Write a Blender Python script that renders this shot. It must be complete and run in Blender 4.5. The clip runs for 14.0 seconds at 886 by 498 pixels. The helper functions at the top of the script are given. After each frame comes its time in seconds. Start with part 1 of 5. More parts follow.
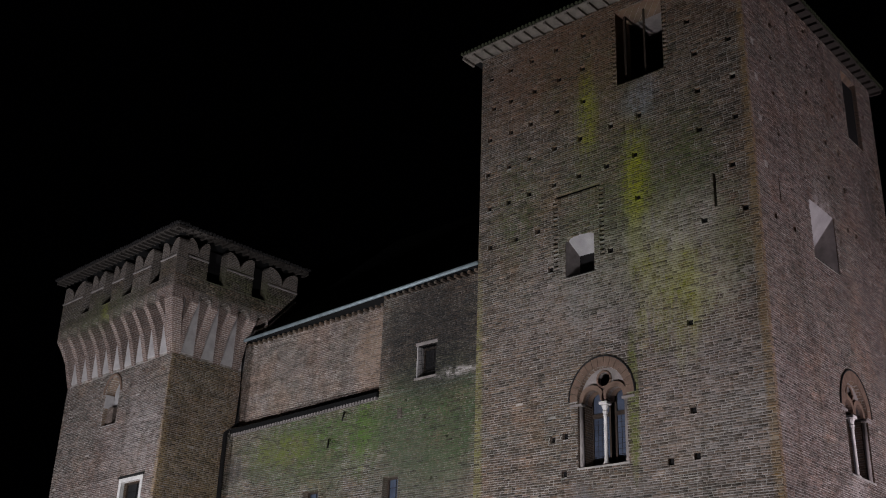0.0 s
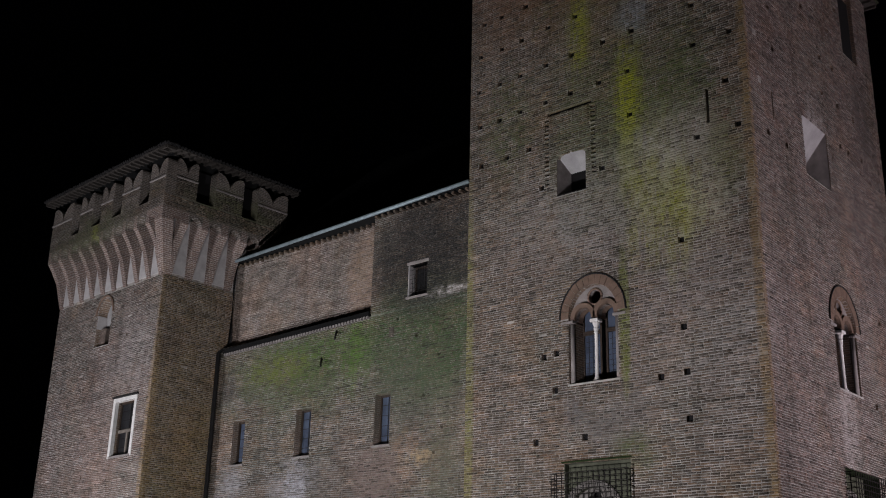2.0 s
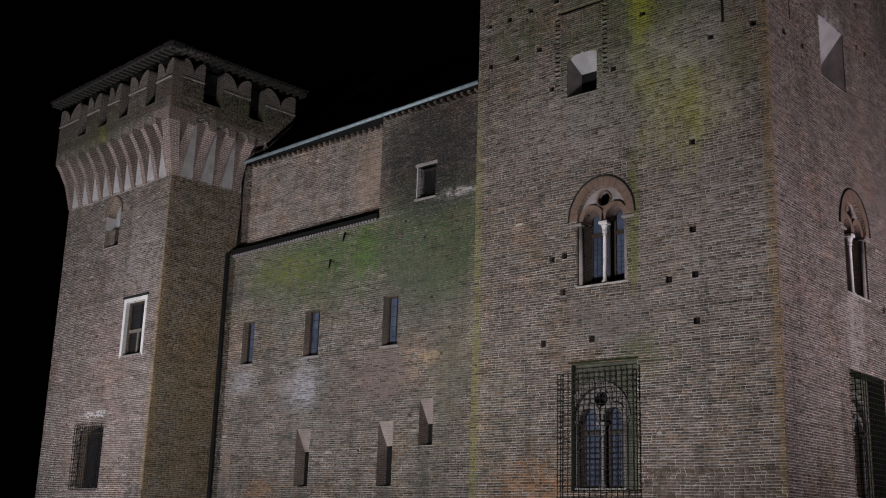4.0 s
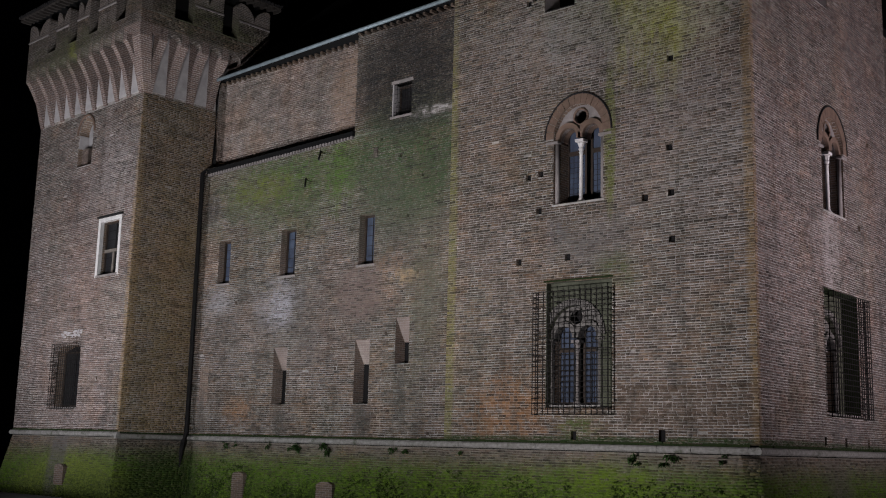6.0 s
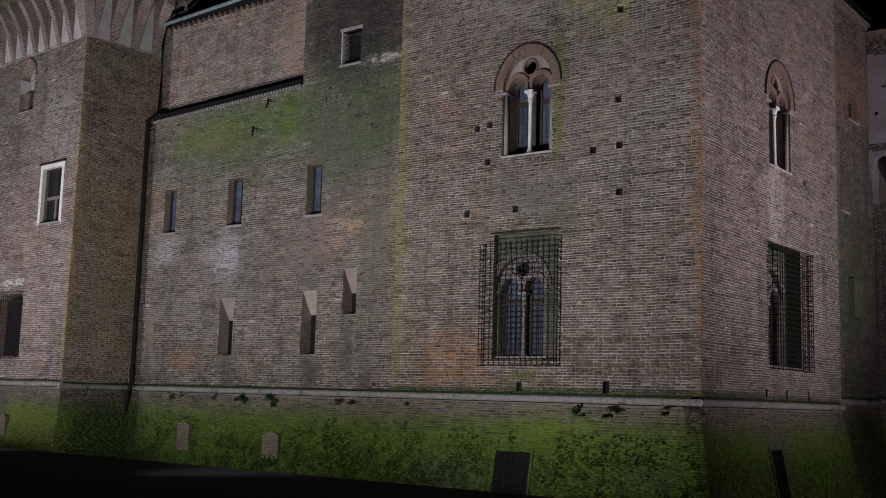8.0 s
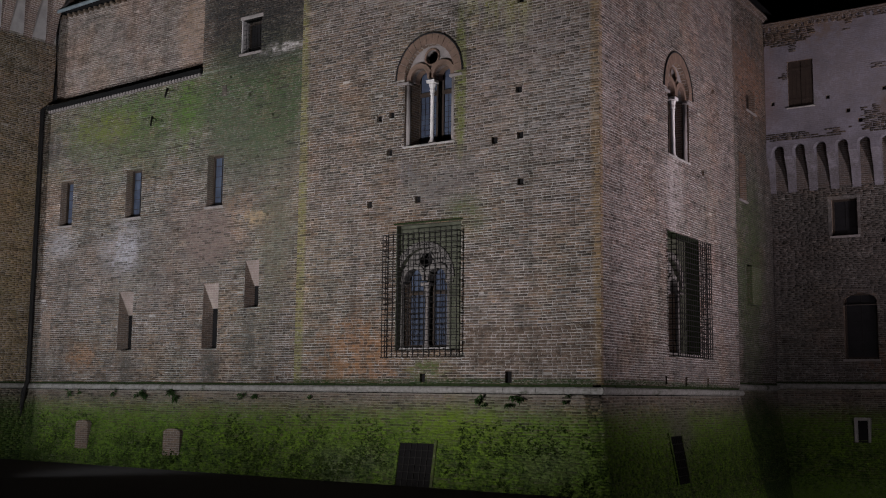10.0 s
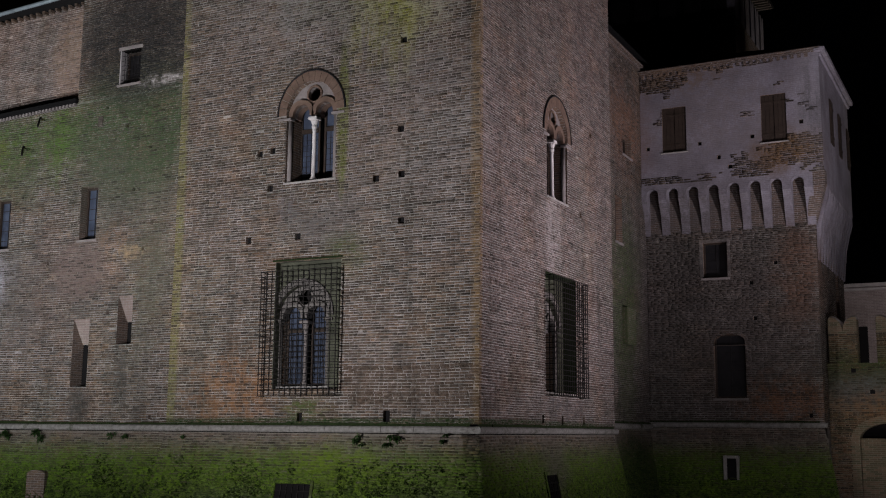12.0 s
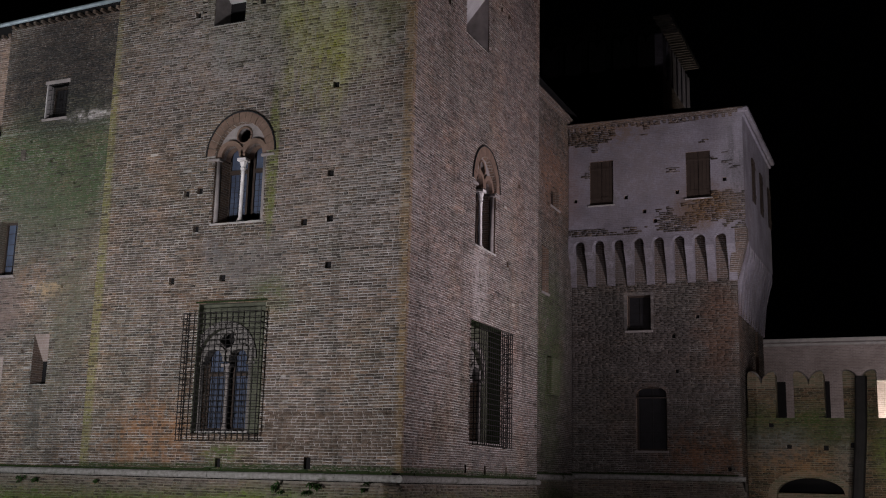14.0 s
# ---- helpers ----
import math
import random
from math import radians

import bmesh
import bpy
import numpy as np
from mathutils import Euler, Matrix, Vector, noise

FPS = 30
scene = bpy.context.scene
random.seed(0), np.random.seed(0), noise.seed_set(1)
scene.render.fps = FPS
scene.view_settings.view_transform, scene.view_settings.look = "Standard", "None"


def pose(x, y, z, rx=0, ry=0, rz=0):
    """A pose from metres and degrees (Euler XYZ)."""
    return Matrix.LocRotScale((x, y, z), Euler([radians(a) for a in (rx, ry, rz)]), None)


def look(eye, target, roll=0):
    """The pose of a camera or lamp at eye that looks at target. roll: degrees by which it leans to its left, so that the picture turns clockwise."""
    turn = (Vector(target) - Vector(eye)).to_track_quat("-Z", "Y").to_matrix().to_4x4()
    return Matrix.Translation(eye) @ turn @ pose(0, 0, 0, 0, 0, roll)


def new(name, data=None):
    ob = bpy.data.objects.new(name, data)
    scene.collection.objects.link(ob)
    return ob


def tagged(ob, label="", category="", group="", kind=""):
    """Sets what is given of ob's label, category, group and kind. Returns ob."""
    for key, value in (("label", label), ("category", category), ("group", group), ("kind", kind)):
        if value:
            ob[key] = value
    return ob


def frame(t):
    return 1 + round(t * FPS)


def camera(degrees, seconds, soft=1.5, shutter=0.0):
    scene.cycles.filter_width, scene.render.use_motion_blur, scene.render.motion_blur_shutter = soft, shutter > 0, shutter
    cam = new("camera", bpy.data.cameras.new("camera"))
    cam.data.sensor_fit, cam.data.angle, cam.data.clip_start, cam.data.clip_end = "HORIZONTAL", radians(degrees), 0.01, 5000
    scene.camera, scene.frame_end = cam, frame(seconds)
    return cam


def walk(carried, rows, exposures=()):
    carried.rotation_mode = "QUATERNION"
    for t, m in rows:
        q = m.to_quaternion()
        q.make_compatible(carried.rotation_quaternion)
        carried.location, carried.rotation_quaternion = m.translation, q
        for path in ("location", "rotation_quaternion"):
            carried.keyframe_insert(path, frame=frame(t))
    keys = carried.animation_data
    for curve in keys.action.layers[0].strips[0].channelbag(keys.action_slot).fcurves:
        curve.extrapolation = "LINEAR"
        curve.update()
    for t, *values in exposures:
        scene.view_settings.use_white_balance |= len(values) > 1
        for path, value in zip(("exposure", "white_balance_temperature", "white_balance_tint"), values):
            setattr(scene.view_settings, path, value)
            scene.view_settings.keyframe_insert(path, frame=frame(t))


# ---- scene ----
cam = camera(43.8, 14.0, soft=1.1)
PATH = [
    (0, (11.745, -26.123, -0.211), (10.522, -24.755, 0.584), 2.1),
    (0.5, (11.717, -26.072, -0.172), (10.492, -24.68, 0.578), 1.9),
    (1, (11.716, -26.071, -0.179), (10.488, -24.669, 0.548), 1.7),
    (1.5, (11.691, -26.06, -0.203), (10.452, -24.649, 0.484), 1.6),
    (2, (11.665, -26.031, -0.23), (10.423, -24.61, 0.432), 1.5),
    (2.5, (11.692, -26.017, -0.241), (10.439, -24.589, 0.383), 1.5),
    (3, (11.67, -25.991, -0.257), (10.402, -24.555, 0.315), 1.4),
    (3.2, (11.649, -25.991, -0.259), (10.376, -24.551, 0.292), 1.4),
    (5.3, (11.585, -25.777, -0.228), (10.297, -24.303, 0.181), 1.8),
    (5.5, (11.612, -25.75, -0.229), (10.326, -24.269, 0.162), 1.3),
    (6, (11.629, -25.643, -0.23), (10.352, -24.145, 0.123), 1.5),
    (6.5, (11.639, -25.561, -0.23), (10.379, -24.044, 0.105), 1.8),
    (7, (11.642, -25.595, -0.268), (10.395, -24.063, 0.044), 1.8),
    (7.2, (11.65, -25.579, -0.272), (10.406, -24.042, 0.03), 1.8),
    (9.3, (11.742, -25.066, -0.156), (10.595, -23.446, 0.089), 0.9),
    (9.5, (11.778, -25.061, -0.173), (10.646, -23.431, 0.075), 0.8),
    (10, (11.846, -25.004, -0.208), (10.75, -23.351, 0.049), 0.6),
    (10.5, (11.915, -24.961, -0.182), (10.853, -23.287, 0.085), 0.6),
    (11, (11.908, -24.938, -0.172), (10.893, -23.238, 0.106), 0.4),
    (11.5, (11.903, -24.938, -0.17), (10.929, -23.216, 0.124), 0.3),
    (12, (11.898, -24.932, -0.176), (10.989, -23.181, 0.15), 0.5),
    (12.5, (11.894, -24.892, -0.161), (11.043, -23.118, 0.197), 1.1),
    (13, (11.893, -24.898, -0.165), (11.082, -23.11, 0.214), 1.3),
    (13.5, (11.894, -24.883, -0.162), (11.095, -23.093, 0.237), 1.3),
    (14, (11.892, -24.871, -0.155), (11.106, -23.078, 0.256), 1.4),
]
walk(cam, [(t, look(eye, target, roll)) for t, eye, target, roll in PATH])

from mathutils.geometry import delaunay_2d_cdt

# ---- world, lights, exposure ----
world = bpy.data.worlds.new("night_sky")
scene.world = world
world.use_nodes = True
world.node_tree.nodes["Background"].inputs[0].default_value = (0.5, 0.55, 0.8, 1)
world.node_tree.nodes["Background"].inputs[1].default_value = 0.0002


def flood_or_fill(eye, target, watts, cone, colour, radius=0.25):
    """A spot lamp: a castle flood, or an unseen fill added for dim parts."""
    d = bpy.data.lights.new("flood_or_fill", "SPOT")
    d.energy, d.spot_size, d.spot_blend, d.color, d.shadow_soft_size = watts, radians(cone), 1.0, colour, radius
    ob = new("flood_or_fill", d)
    ob.matrix_world = look(eye, target)
    return ob


flood_or_fill((-26, -16.5, -1.3), (-27.5, -2.5, 12.5), 10000, 115, (0.93, 0.92, 1.0))
flood_or_fill((-12.5, -13.5, -1.3), (-20.5, 0.4, 13.5), 5500, 118, (0.92, 0.94, 1.0))
flood_or_fill((-5, -14, -1.3), (-5, 0, 13.0), 8300, 120, (0.96, 0.93, 1.0))
flood_or_fill((14.5, 5.5, -1.3), (0, 5.0, 18.5), 11200, 118, (1.0, 0.89, 1.0))
# Unseen fills added to brighten the right tower, battlements and far tower.
flood_or_fill((12, -4, -1.3), (3.4, 17, 4.0), 1700, 70, (0.97, 0.89, 1.0))
flood_or_fill((11.0, 10.5, -1.8), (9.4, 16.8, 2.2), 400, 90, (1.0, 0.93, 0.86))
flood_or_fill((17, 22, -3.0), (2.8, 23, 18.0), 1000, 46, (0.95, 0.9, 1.0))
# Lamp of the lit gatehouse wall.
flood_or_fill((11.5, 25.2, 0.6), (11.0, 27, 3.8), 3200, 110, (1.0, 0.88, 0.76), 0.1)
# Unseen low fills added to brighten the mossy foot of the walls.
flood_or_fill((-5, -9.6, -1.85), (-5, 0, -2.6), 500, 115, (0.97, 0.94, 0.91))
flood_or_fill((-16, -9.6, -1.85), (-16, 0.4, -2.6), 580, 115, (0.95, 0.94, 0.97))
flood_or_fill((13, 4.5, -1.4), (0, 5.2, -2.2), 640, 74, (0.98, 0.92, 0.92))
# Unseen lamp added for the pale far building.
flood_or_fill((24, 30, 5.0), (14, 40, 5.0), 6200, 100, (1.0, 0.9, 0.92))

# ---- materials ----


class Tree:
    """A short hand for node materials."""

    def __init__(self, name, rough=0.9, metal=0.0):
        self.mat = bpy.data.materials.new(name)
        self.mat.use_nodes = True
        self.t = self.mat.node_tree
        self.b = self.t.nodes["Principled BSDF"]
        self.b.inputs["Roughness"].default_value = rough
        self.b.inputs["Metallic"].default_value = metal
        self.b.inputs["Specular IOR Level"].default_value = 0.25
        self.pos = self.node("ShaderNodeNewGeometry").outputs["Position"]

    def node(self, kind, **values):
        n = self.t.nodes.new(kind)
        for k, v in values.items():
            n.inputs[k].default_value = v
        return n

    def link(self, a, b):
        self.t.links.new(a, b)

    def noise(self, scale, detail=4.0, stretch=(1, 1, 1), rough=0.6):
        m = self.node("ShaderNodeMapping")
        m.inputs["Scale"].default_value = stretch
        self.link(self.pos, m.inputs["Vector"])
        n = self.node("ShaderNodeTexNoise", Scale=scale, Detail=detail, Roughness=rough)
        self.link(m.outputs[0], n.inputs["Vector"])
        return n.outputs[0]

    def ramp(self, fac, stops):
        r = self.node("ShaderNodeValToRGB")
        el = r.color_ramp.elements
        while len(el) < len(stops):
            el.new(0.5)
        for e, (p, c) in zip(el, stops):
            e.position, e.color = p, (*c, 1) if len(c) == 3 else c
        self.link(fac, r.inputs[0])
        return r.outputs[0]

    def span(self, value, a, b, lo=0.0, hi=1.0):
        m = self.node("ShaderNodeMapRange")
        for i, v in enumerate((a, b, lo, hi)):
            m.inputs[i + 1].default_value = v
        self.link(value, m.inputs[0])
        return m.outputs[0]

    def mul(self, a, b, op="MULTIPLY"):
        m = self.node("ShaderNodeMath")
        m.operation = op
        for i, v in enumerate((a, b)):
            if isinstance(v, (int, float)):
                m.inputs[i].default_value = v
            else:
                self.link(v, m.inputs[i])
        return m.outputs[0]

    def mix(self, fac, a, b, blend="MIX"):
        m = self.node("ShaderNodeMix")
        m.data_type, m.blend_type = "RGBA", blend
        for i, v in ((0, fac), (6, a), (7, b)):
            if isinstance(v, (int, float)):
                m.inputs[i].default_value = v
            elif isinstance(v, tuple):
                m.inputs[i].default_value = (*v, 1)
            else:
                self.link(v, m.inputs[i])
        return m.outputs[2]

    def blob(self, centre, radii, soft=0.5):
        """1 inside an ellipsoid of the place, fading to 0 at its rim."""
        m = self.node("ShaderNodeVectorMath")
        m.operation = "SUBTRACT"
        m.inputs[1].default_value = centre
        self.link(self.pos, m.inputs[0])
        d = self.node("ShaderNodeVectorMath")
        d.operation = "DIVIDE"
        d.inputs[1].default_value = radii
        self.link(m.outputs[0], d.inputs[0])
        n = self.node("ShaderNodeVectorMath")
        n.operation = "LENGTH"
        self.link(d.outputs[0], n.inputs[0])
        return self.span(n.outputs["Value"], 1.0, 1.0 - soft)

    def stain(self, base, centre, radii, colour, strength, noise, lo=0.42, hi=0.62, soft=0.7, uneven=None):
        """A stain with a ragged shape of its own laid over base."""
        inside = self.blob(centre, radii, soft)
        f = self.mul(inside, self.span(self.mul(noise, self.mul(inside, 0.14), "ADD"), lo, hi))
        if uneven:
            f = self.mul(f, uneven)
        return self.mix(self.mul(f, strength), base, colour)

    def bump(self, height, strength, distance=0.01):
        b = self.node("ShaderNodeBump", Strength=strength, Distance=distance)
        self.link(height, b.inputs["Height"])
        self.link(b.outputs[0], self.b.inputs["Normal"])

    def done(self, colour):
        if isinstance(colour, tuple):
            self.b.inputs["Base Color"].default_value = (*colour, 1)
        else:
            self.link(colour, self.b.inputs["Base Color"])
        return self.mat


GREEN, LIME, ORANGE, SOOT, PALE = (0.075, 0.105, 0.03), (0.27, 0.29, 0.012), (0.34, 0.16, 0.06), (0.045, 0.042, 0.04), (0.48, 0.44, 0.42)
MOSS, MOSS_AND_SHADE = (0.085, 0.16, 0.015), (0.02, 0.04, 0.01)
FAR = 1000.0
# stains of each wall, a few of them painted shade: centre, radii, colour, strength, kind of noise
STAINS_AND_SHADE = {
    "tower": [
        ((-3.4, 0, 13.5), (4.5, 2, 3.5), GREEN, 0.5, "fine"),
        ((-5.3, 0, 20), (4.5, 2, 3.0), (0.09, 0.11, 0.03), 0.6, "fine"),
        ((-6, 0, 20.8), (7, 0.8, 3.4), (0.15, 0.08, 0.05), 0.8, "wide"),
        ((-3.75, 0, 13.8), (0.9, 2, 5.0), LIME, 0.8, "streak"),
        ((-2.0, 0, 15.0), (1.6, 2, 3.6), GREEN, 0.7, "fine"),
        ((-8.4, 0, 15.5), (1.8, 2, 3.6), GREEN, 0.55, "fine"),
        ((-1.3, 0, 11.6), (1.6, 2, 1.4), PALE, 0.6, "fine"),
        ((-6.0, 0, 11.8), (0.8, 2, 1.2), (0.17, 0.17, 0.16), 0.7, "streak"),
        ((-5.6, 0, 18.0), (0.6, 2, 2.6), LIME, 0.75, "streak"),
        ((-2.6, 0, 12.0), (1.3, 2, 3.6), LIME, 0.7, "streak"),
        ((-4.4, 0, 15.0), (4.2, 2, 5.5), GREEN, 0.5, "wide"),
        ((-2.2, 0, 13.4), (2.6, 2, 1.6), PALE, 0.5, "wide"),
        ((-3.9, 0, 15.2), (0.7, 2, 2.8), LIME, 0.8, "fine"),
        ((-4.2, 0, 8.4), (0.22, 2, 2.6), (0.13, 0.15, 0.03), 0.8, "cover"),
        ((-6.0, 0, 5.9), (0.5, 2, 0.9), (0.16, 0.155, 0.16), 0.7, "streak"),
        ((-2.0, 0, 11.2), (1.6, 2, 2.0), LIME, 0.45, "fine"),
        ((-0.9, 0, 12.6), (0.9, 2, 2.4), (0.13, 0.14, 0.03), 0.6, "wide"),
        ((-3.6, 0, 18.0), (0.9, 2, 1.2), (0.25, 0.27, 0.30), 0.7, "streak"),
        ((-1.6, 0, 8.0), (4, 2, 5), PALE, 0.35, "fine"),
        ((-5.0, 0, 12.0), (6.5, 2, 3.4), PALE, 0.4, "fine"),
        ((-7.6, 0, 0.9), (2.6, 2, 1.8), ORANGE, 0.55, "fine"),
        ((-9.95, 0, 4.2), (0.32, 2, 11.5), (0.20, 0.20, 0.05), 0.55, "cover"),
        ((-5.2, 0, 0.35), (1.1, 2, 0.65), GREEN, 0.9, "fine"),
        ((-4.9, 0, 5.5), (2.2, 2, 1.1), (0.15, 0.14, 0.13), 0.75, "wide"),
        ((-4.0, 0, 4.6), (1.0, 2, 0.9), GREEN, 0.6, "wide"),
        ((-2, 0, 0.02), (14, 14, 0.16), MOSS_AND_SHADE, 0.9, "cover"),
        ((0.05, 0.0, 10), (0.34, 0.22, 16), (0.25, 0.16, 0.06), 0.55, "cover"),
        ((0.1, 5, 5.6), (2, 1.0, 2.4), PALE, 0.5, "streak"),
        ((0.1, 5.3, 0.5), (2, 2.2, 0.6), (0.13, 0.12, 0.12), 0.8, "fine"),
        ((0.1, 8.8, 16.8), (2, 1.1, 2.4), SOOT, 0.7, "streak"),
        ((0.1, 4.6, 14.6), (2, 1.2, 2.0), PALE, 0.5, "streak"),
    ],
    "curtain": [
        ((-12.1, 0.4, 1.3), (0.5, 2, 1.7), (0.07, 0.068, 0.06), 0.8, "streak"),
        ((-13.9, 0.4, 0.4), (0.6, 2, 1.3), (0.07, 0.068, 0.06), 0.8, "streak"),
        ((-17.9, 0.4, 0.4), (0.6, 2, 1.2), (0.08, 0.075, 0.065), 0.8, "streak"),
        ((-22.2, 0.4, 0.6), (0.5, 2, 1.4), (0.08, 0.075, 0.065), 0.7, "streak"),
        ((-11.3, 0.4, 5.5), (1.4, 2, 5.5), (0.12, 0.125, 0.085), 0.7, "wide"),
        ((-18.5, 0.4, 8.8), (5.8, 2, 2.6), (0.085, 0.115, 0.05), 0.75, "wide"),
        ((-17.5, 0.4, 9.2), (5.0, 2, 1.7), (0.07, 0.125, 0.03), 0.75, "fine"),
        ((-15.3, 0.4, 9.2), (1.3, 2, 2.2), (0.08, 0.145, 0.025), 0.8, "streak"),
        ((-19.5, 0.4, 9.0), (3.0, 2, 1.0), (0.16, 0.17, 0.03), 0.6, "fine"),
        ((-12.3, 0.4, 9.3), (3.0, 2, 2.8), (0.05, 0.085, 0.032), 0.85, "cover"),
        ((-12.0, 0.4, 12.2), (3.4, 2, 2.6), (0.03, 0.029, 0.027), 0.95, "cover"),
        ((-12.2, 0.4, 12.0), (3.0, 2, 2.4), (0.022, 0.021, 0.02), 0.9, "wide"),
        ((-13.2, 0.4, 7.2), (2.6, 2, 2.6), (0.09, 0.10, 0.07), 0.6, "wide"),
        ((-17, 0.4, 4.0), (6.5, 2, 2.6), (0.16, 0.14, 0.13), 0.5, "wide"),
        ((-20.0, 0.4, 0.9), (1.4, 2, 0.8), ORANGE, 0.5, "fine"),
        ((-12.8, 0.4, 5.6), (1.2, 2, 1.0), (0.30, 0.18, 0.11), 0.4, "fine"),
        ((-18.2, 0.4, 4.6), (1.5, 2, 1.3), (0.40, 0.39, 0.42), 0.75, "wide"),
        ((-14.2, 0.4, 4.8), (1.3, 2, 1.2), (0.19, 0.14, 0.12), 0.8, "cover"),
        ((-21.6, 0.4, 4.9), (1.0, 2, 0.7), (0.36, 0.35, 0.36), 0.7, "wide"),
        ((-12.2, 0.4, 5.2), (1.1, 2, 0.5), (0.42, 0.30, 0.17), 0.7, "fine"),
        ((-22.3, 0.4, 8.6), (0.9, 2, 1.2), SOOT, 0.7, "streak"),
        ((-11, 0.4, 10.6), (1.6, 2, 0.3), PALE, 0.8, "fine"),
    ],
    "left": [
        ((-23.1, -2.6, 5), (0.35, 0.5, 9), (0.26, 0.17, 0.07), 0.55, "cover"),
        ((-23.0, -0.5, 4), (0.5, 3.0, 9), (0.24, 0.17, 0.07), 0.5, "wide"),
        ((-23.2, 0, 15.9), (3, 4, 1.1), (0.10, 0.11, 0.045), 0.75, "wide"),
        ((-28, -3.4, 15.2), (5, 1.5, 1.3), (0.08, 0.085, 0.045), 0.85, "wide"),
        ((-27.5, -3.4, 15.2), (0.5, 1.5, 0.7), LIME, 0.3, "streak"),
        ((-22.2, -1.5, 15.4), (1.0, 0.8, 0.6), (0.10, 0.11, 0.03), 0.6, "fine"),
        ((-25, -2.6, 9.5), (3.0, 1, 3), PALE, 0.35, "streak"),
        ((-27, -2.6, 5), (5, 1, 6), (0.27, 0.17, 0.13), 0.3, "wide"),
        ((-15.6, 0.84, 12.0), (1.0, 0.6, 2.2), (0.34, 0.22, 0.14), 0.45, "cover"),
    ],
    "right": [
        ((1.2, 15.2, 10.6), (0.8, 3, 0.6), (0.13, 0.14, 0.12), 0.6, "fine"),
        ((4.9, 15.5, 10.0), (1.9, 3, 1.3), (0.15, 0.09, 0.04), 0.95, "wide"),
        ((6.0, 15.2, 11.4), (0.8, 3, 2.6), (0.10, 0.095, 0.10), 0.85, "streak"),
        ((1.0, 15.2, 13.2), (3.0, 3, 0.9), (0.17, 0.11, 0.06), 0.75, "fine"),
        # Whole lower front darkened, with streaks and a band under the arches.
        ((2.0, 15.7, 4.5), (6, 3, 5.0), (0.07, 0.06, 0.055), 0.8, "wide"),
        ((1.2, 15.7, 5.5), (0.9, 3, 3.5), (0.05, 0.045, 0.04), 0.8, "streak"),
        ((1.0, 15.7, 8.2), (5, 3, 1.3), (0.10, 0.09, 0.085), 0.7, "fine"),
        ((2.5, 15.2, 11.5), (4.5, 3, 2.5), (0.20, 0.17, 0.165), 0.6, "fine"),
        ((4.6, 15.7, 1.0), (2.6, 3, 1.5), (0.24, 0.12, 0.065), 0.75, "fine"),
        ((5.2, 15.7, 5.6), (1.3, 3, 2.6), (0.17, 0.095, 0.06), 0.7, "wide"),
        ((-0.4, 13.0, 4.0), (1, 2.6, 5.5), (0.05, 0.075, 0.025), 0.85, "wide"),
        ((-0.4, 13.5, 11), (1, 3, 3.0), (0.22, 0.11, 0.06), 0.6, "wide"),
    ],
    "battle": [
        ((8, 17, 2.0), (5, 2, 1.3), (0.05, 0.08, 0.02), 0.85, "wide"),
        ((7, 17, 1.4), (2, 2, 1.0), (0.17, 0.17, 0.17), 0.7, "wide"),
        ((9.3, 17, 0.9), (1.0, 2, 1.5), (0.22, 0.23, 0.21), 0.6, "fine"),
        ((7.6, 17, 0.8), (2.6, 2, 0.9), (0.30, 0.16, 0.07), 0.6, "fine"),
        ((11.5, 17, 1.0), (1.6, 2, 1.6), (0.14, 0.19, 0.05), 0.8, "cover"),
        ],
    "talus": [
        ((-8, 0, -3.7), (90, 120, 3.1), (0.075, 0.115, 0.025), 0.95, "cover"),
        ((-8, 0, -3.2), (90, 120, 2.9), (0.10, 0.18, 0.018), 1.0, "cover"),
        ((-8, 0, -2.2), (40, 60, 1.7), (0.14, 0.235, 0.018), 0.95, "fine"),
        ((-16, 0, -2.6), (6, 6, 1.6), (0.10, 0.18, 0.018), 0.9, "wide"),
        ((-4, -0.2, -1.2), (2.6, 2, 1.1), (0.13, 0.20, 0.018), 0.9, "wide"),
        ((-7.5, -0.4, -2.4), (1.9, 2, 1.2), (0.15, 0.15, 0.12), 0.75, "wide"),
        ((-1.2, -0.4, -2.0), (1.8, 2, 1.0), (0.14, 0.15, 0.10), 0.6, "fine"),
        ((-8, 0, -2.5), (40, 60, 1.8), MOSS_AND_SHADE, 0.85, "clump"),
        ((-8, 0, -0.3), (40, 60, 0.7), (0.20, 0.17, 0.15), 0.6, "fine"),
        ((-26, -2.8, -2.4), (5, 2, 1.9), (0.17, 0.21, 0.04), 0.95, "cover"),
        ((-27.2, -2.8, -1.0), (0.75, 2, 2.0), (0.13, 0.12, 0.115), 0.9, "cover"),
        ((-21.2, 0.2, -3.0), (1.3, 2, 1.1), MOSS_AND_SHADE, 0.95, "wide"),
        # Two unlit faces of the foot: their shade is painted as dark green.
        ((-0.3, 13.2, -2.0), (2.0, 2.9, 2.4), MOSS_AND_SHADE, 0.9, "cover"),
        ((-22.6, -0.8, -2.2), (1.0, 2.0, 2.2), MOSS_AND_SHADE, 0.85, "cover"),
        ((0.3, 4.8, -1.2), (2, 1.6, 1.3), (0.15, 0.13, 0.115), 0.8, "wide"),
        # Near-black flecks paint the shade among the moss clumps.
        ((-8, 0, -2.4), (60, 90, 2.2), (0.012, 0.022, 0.006), 0.9, "speck"),
        ],
}


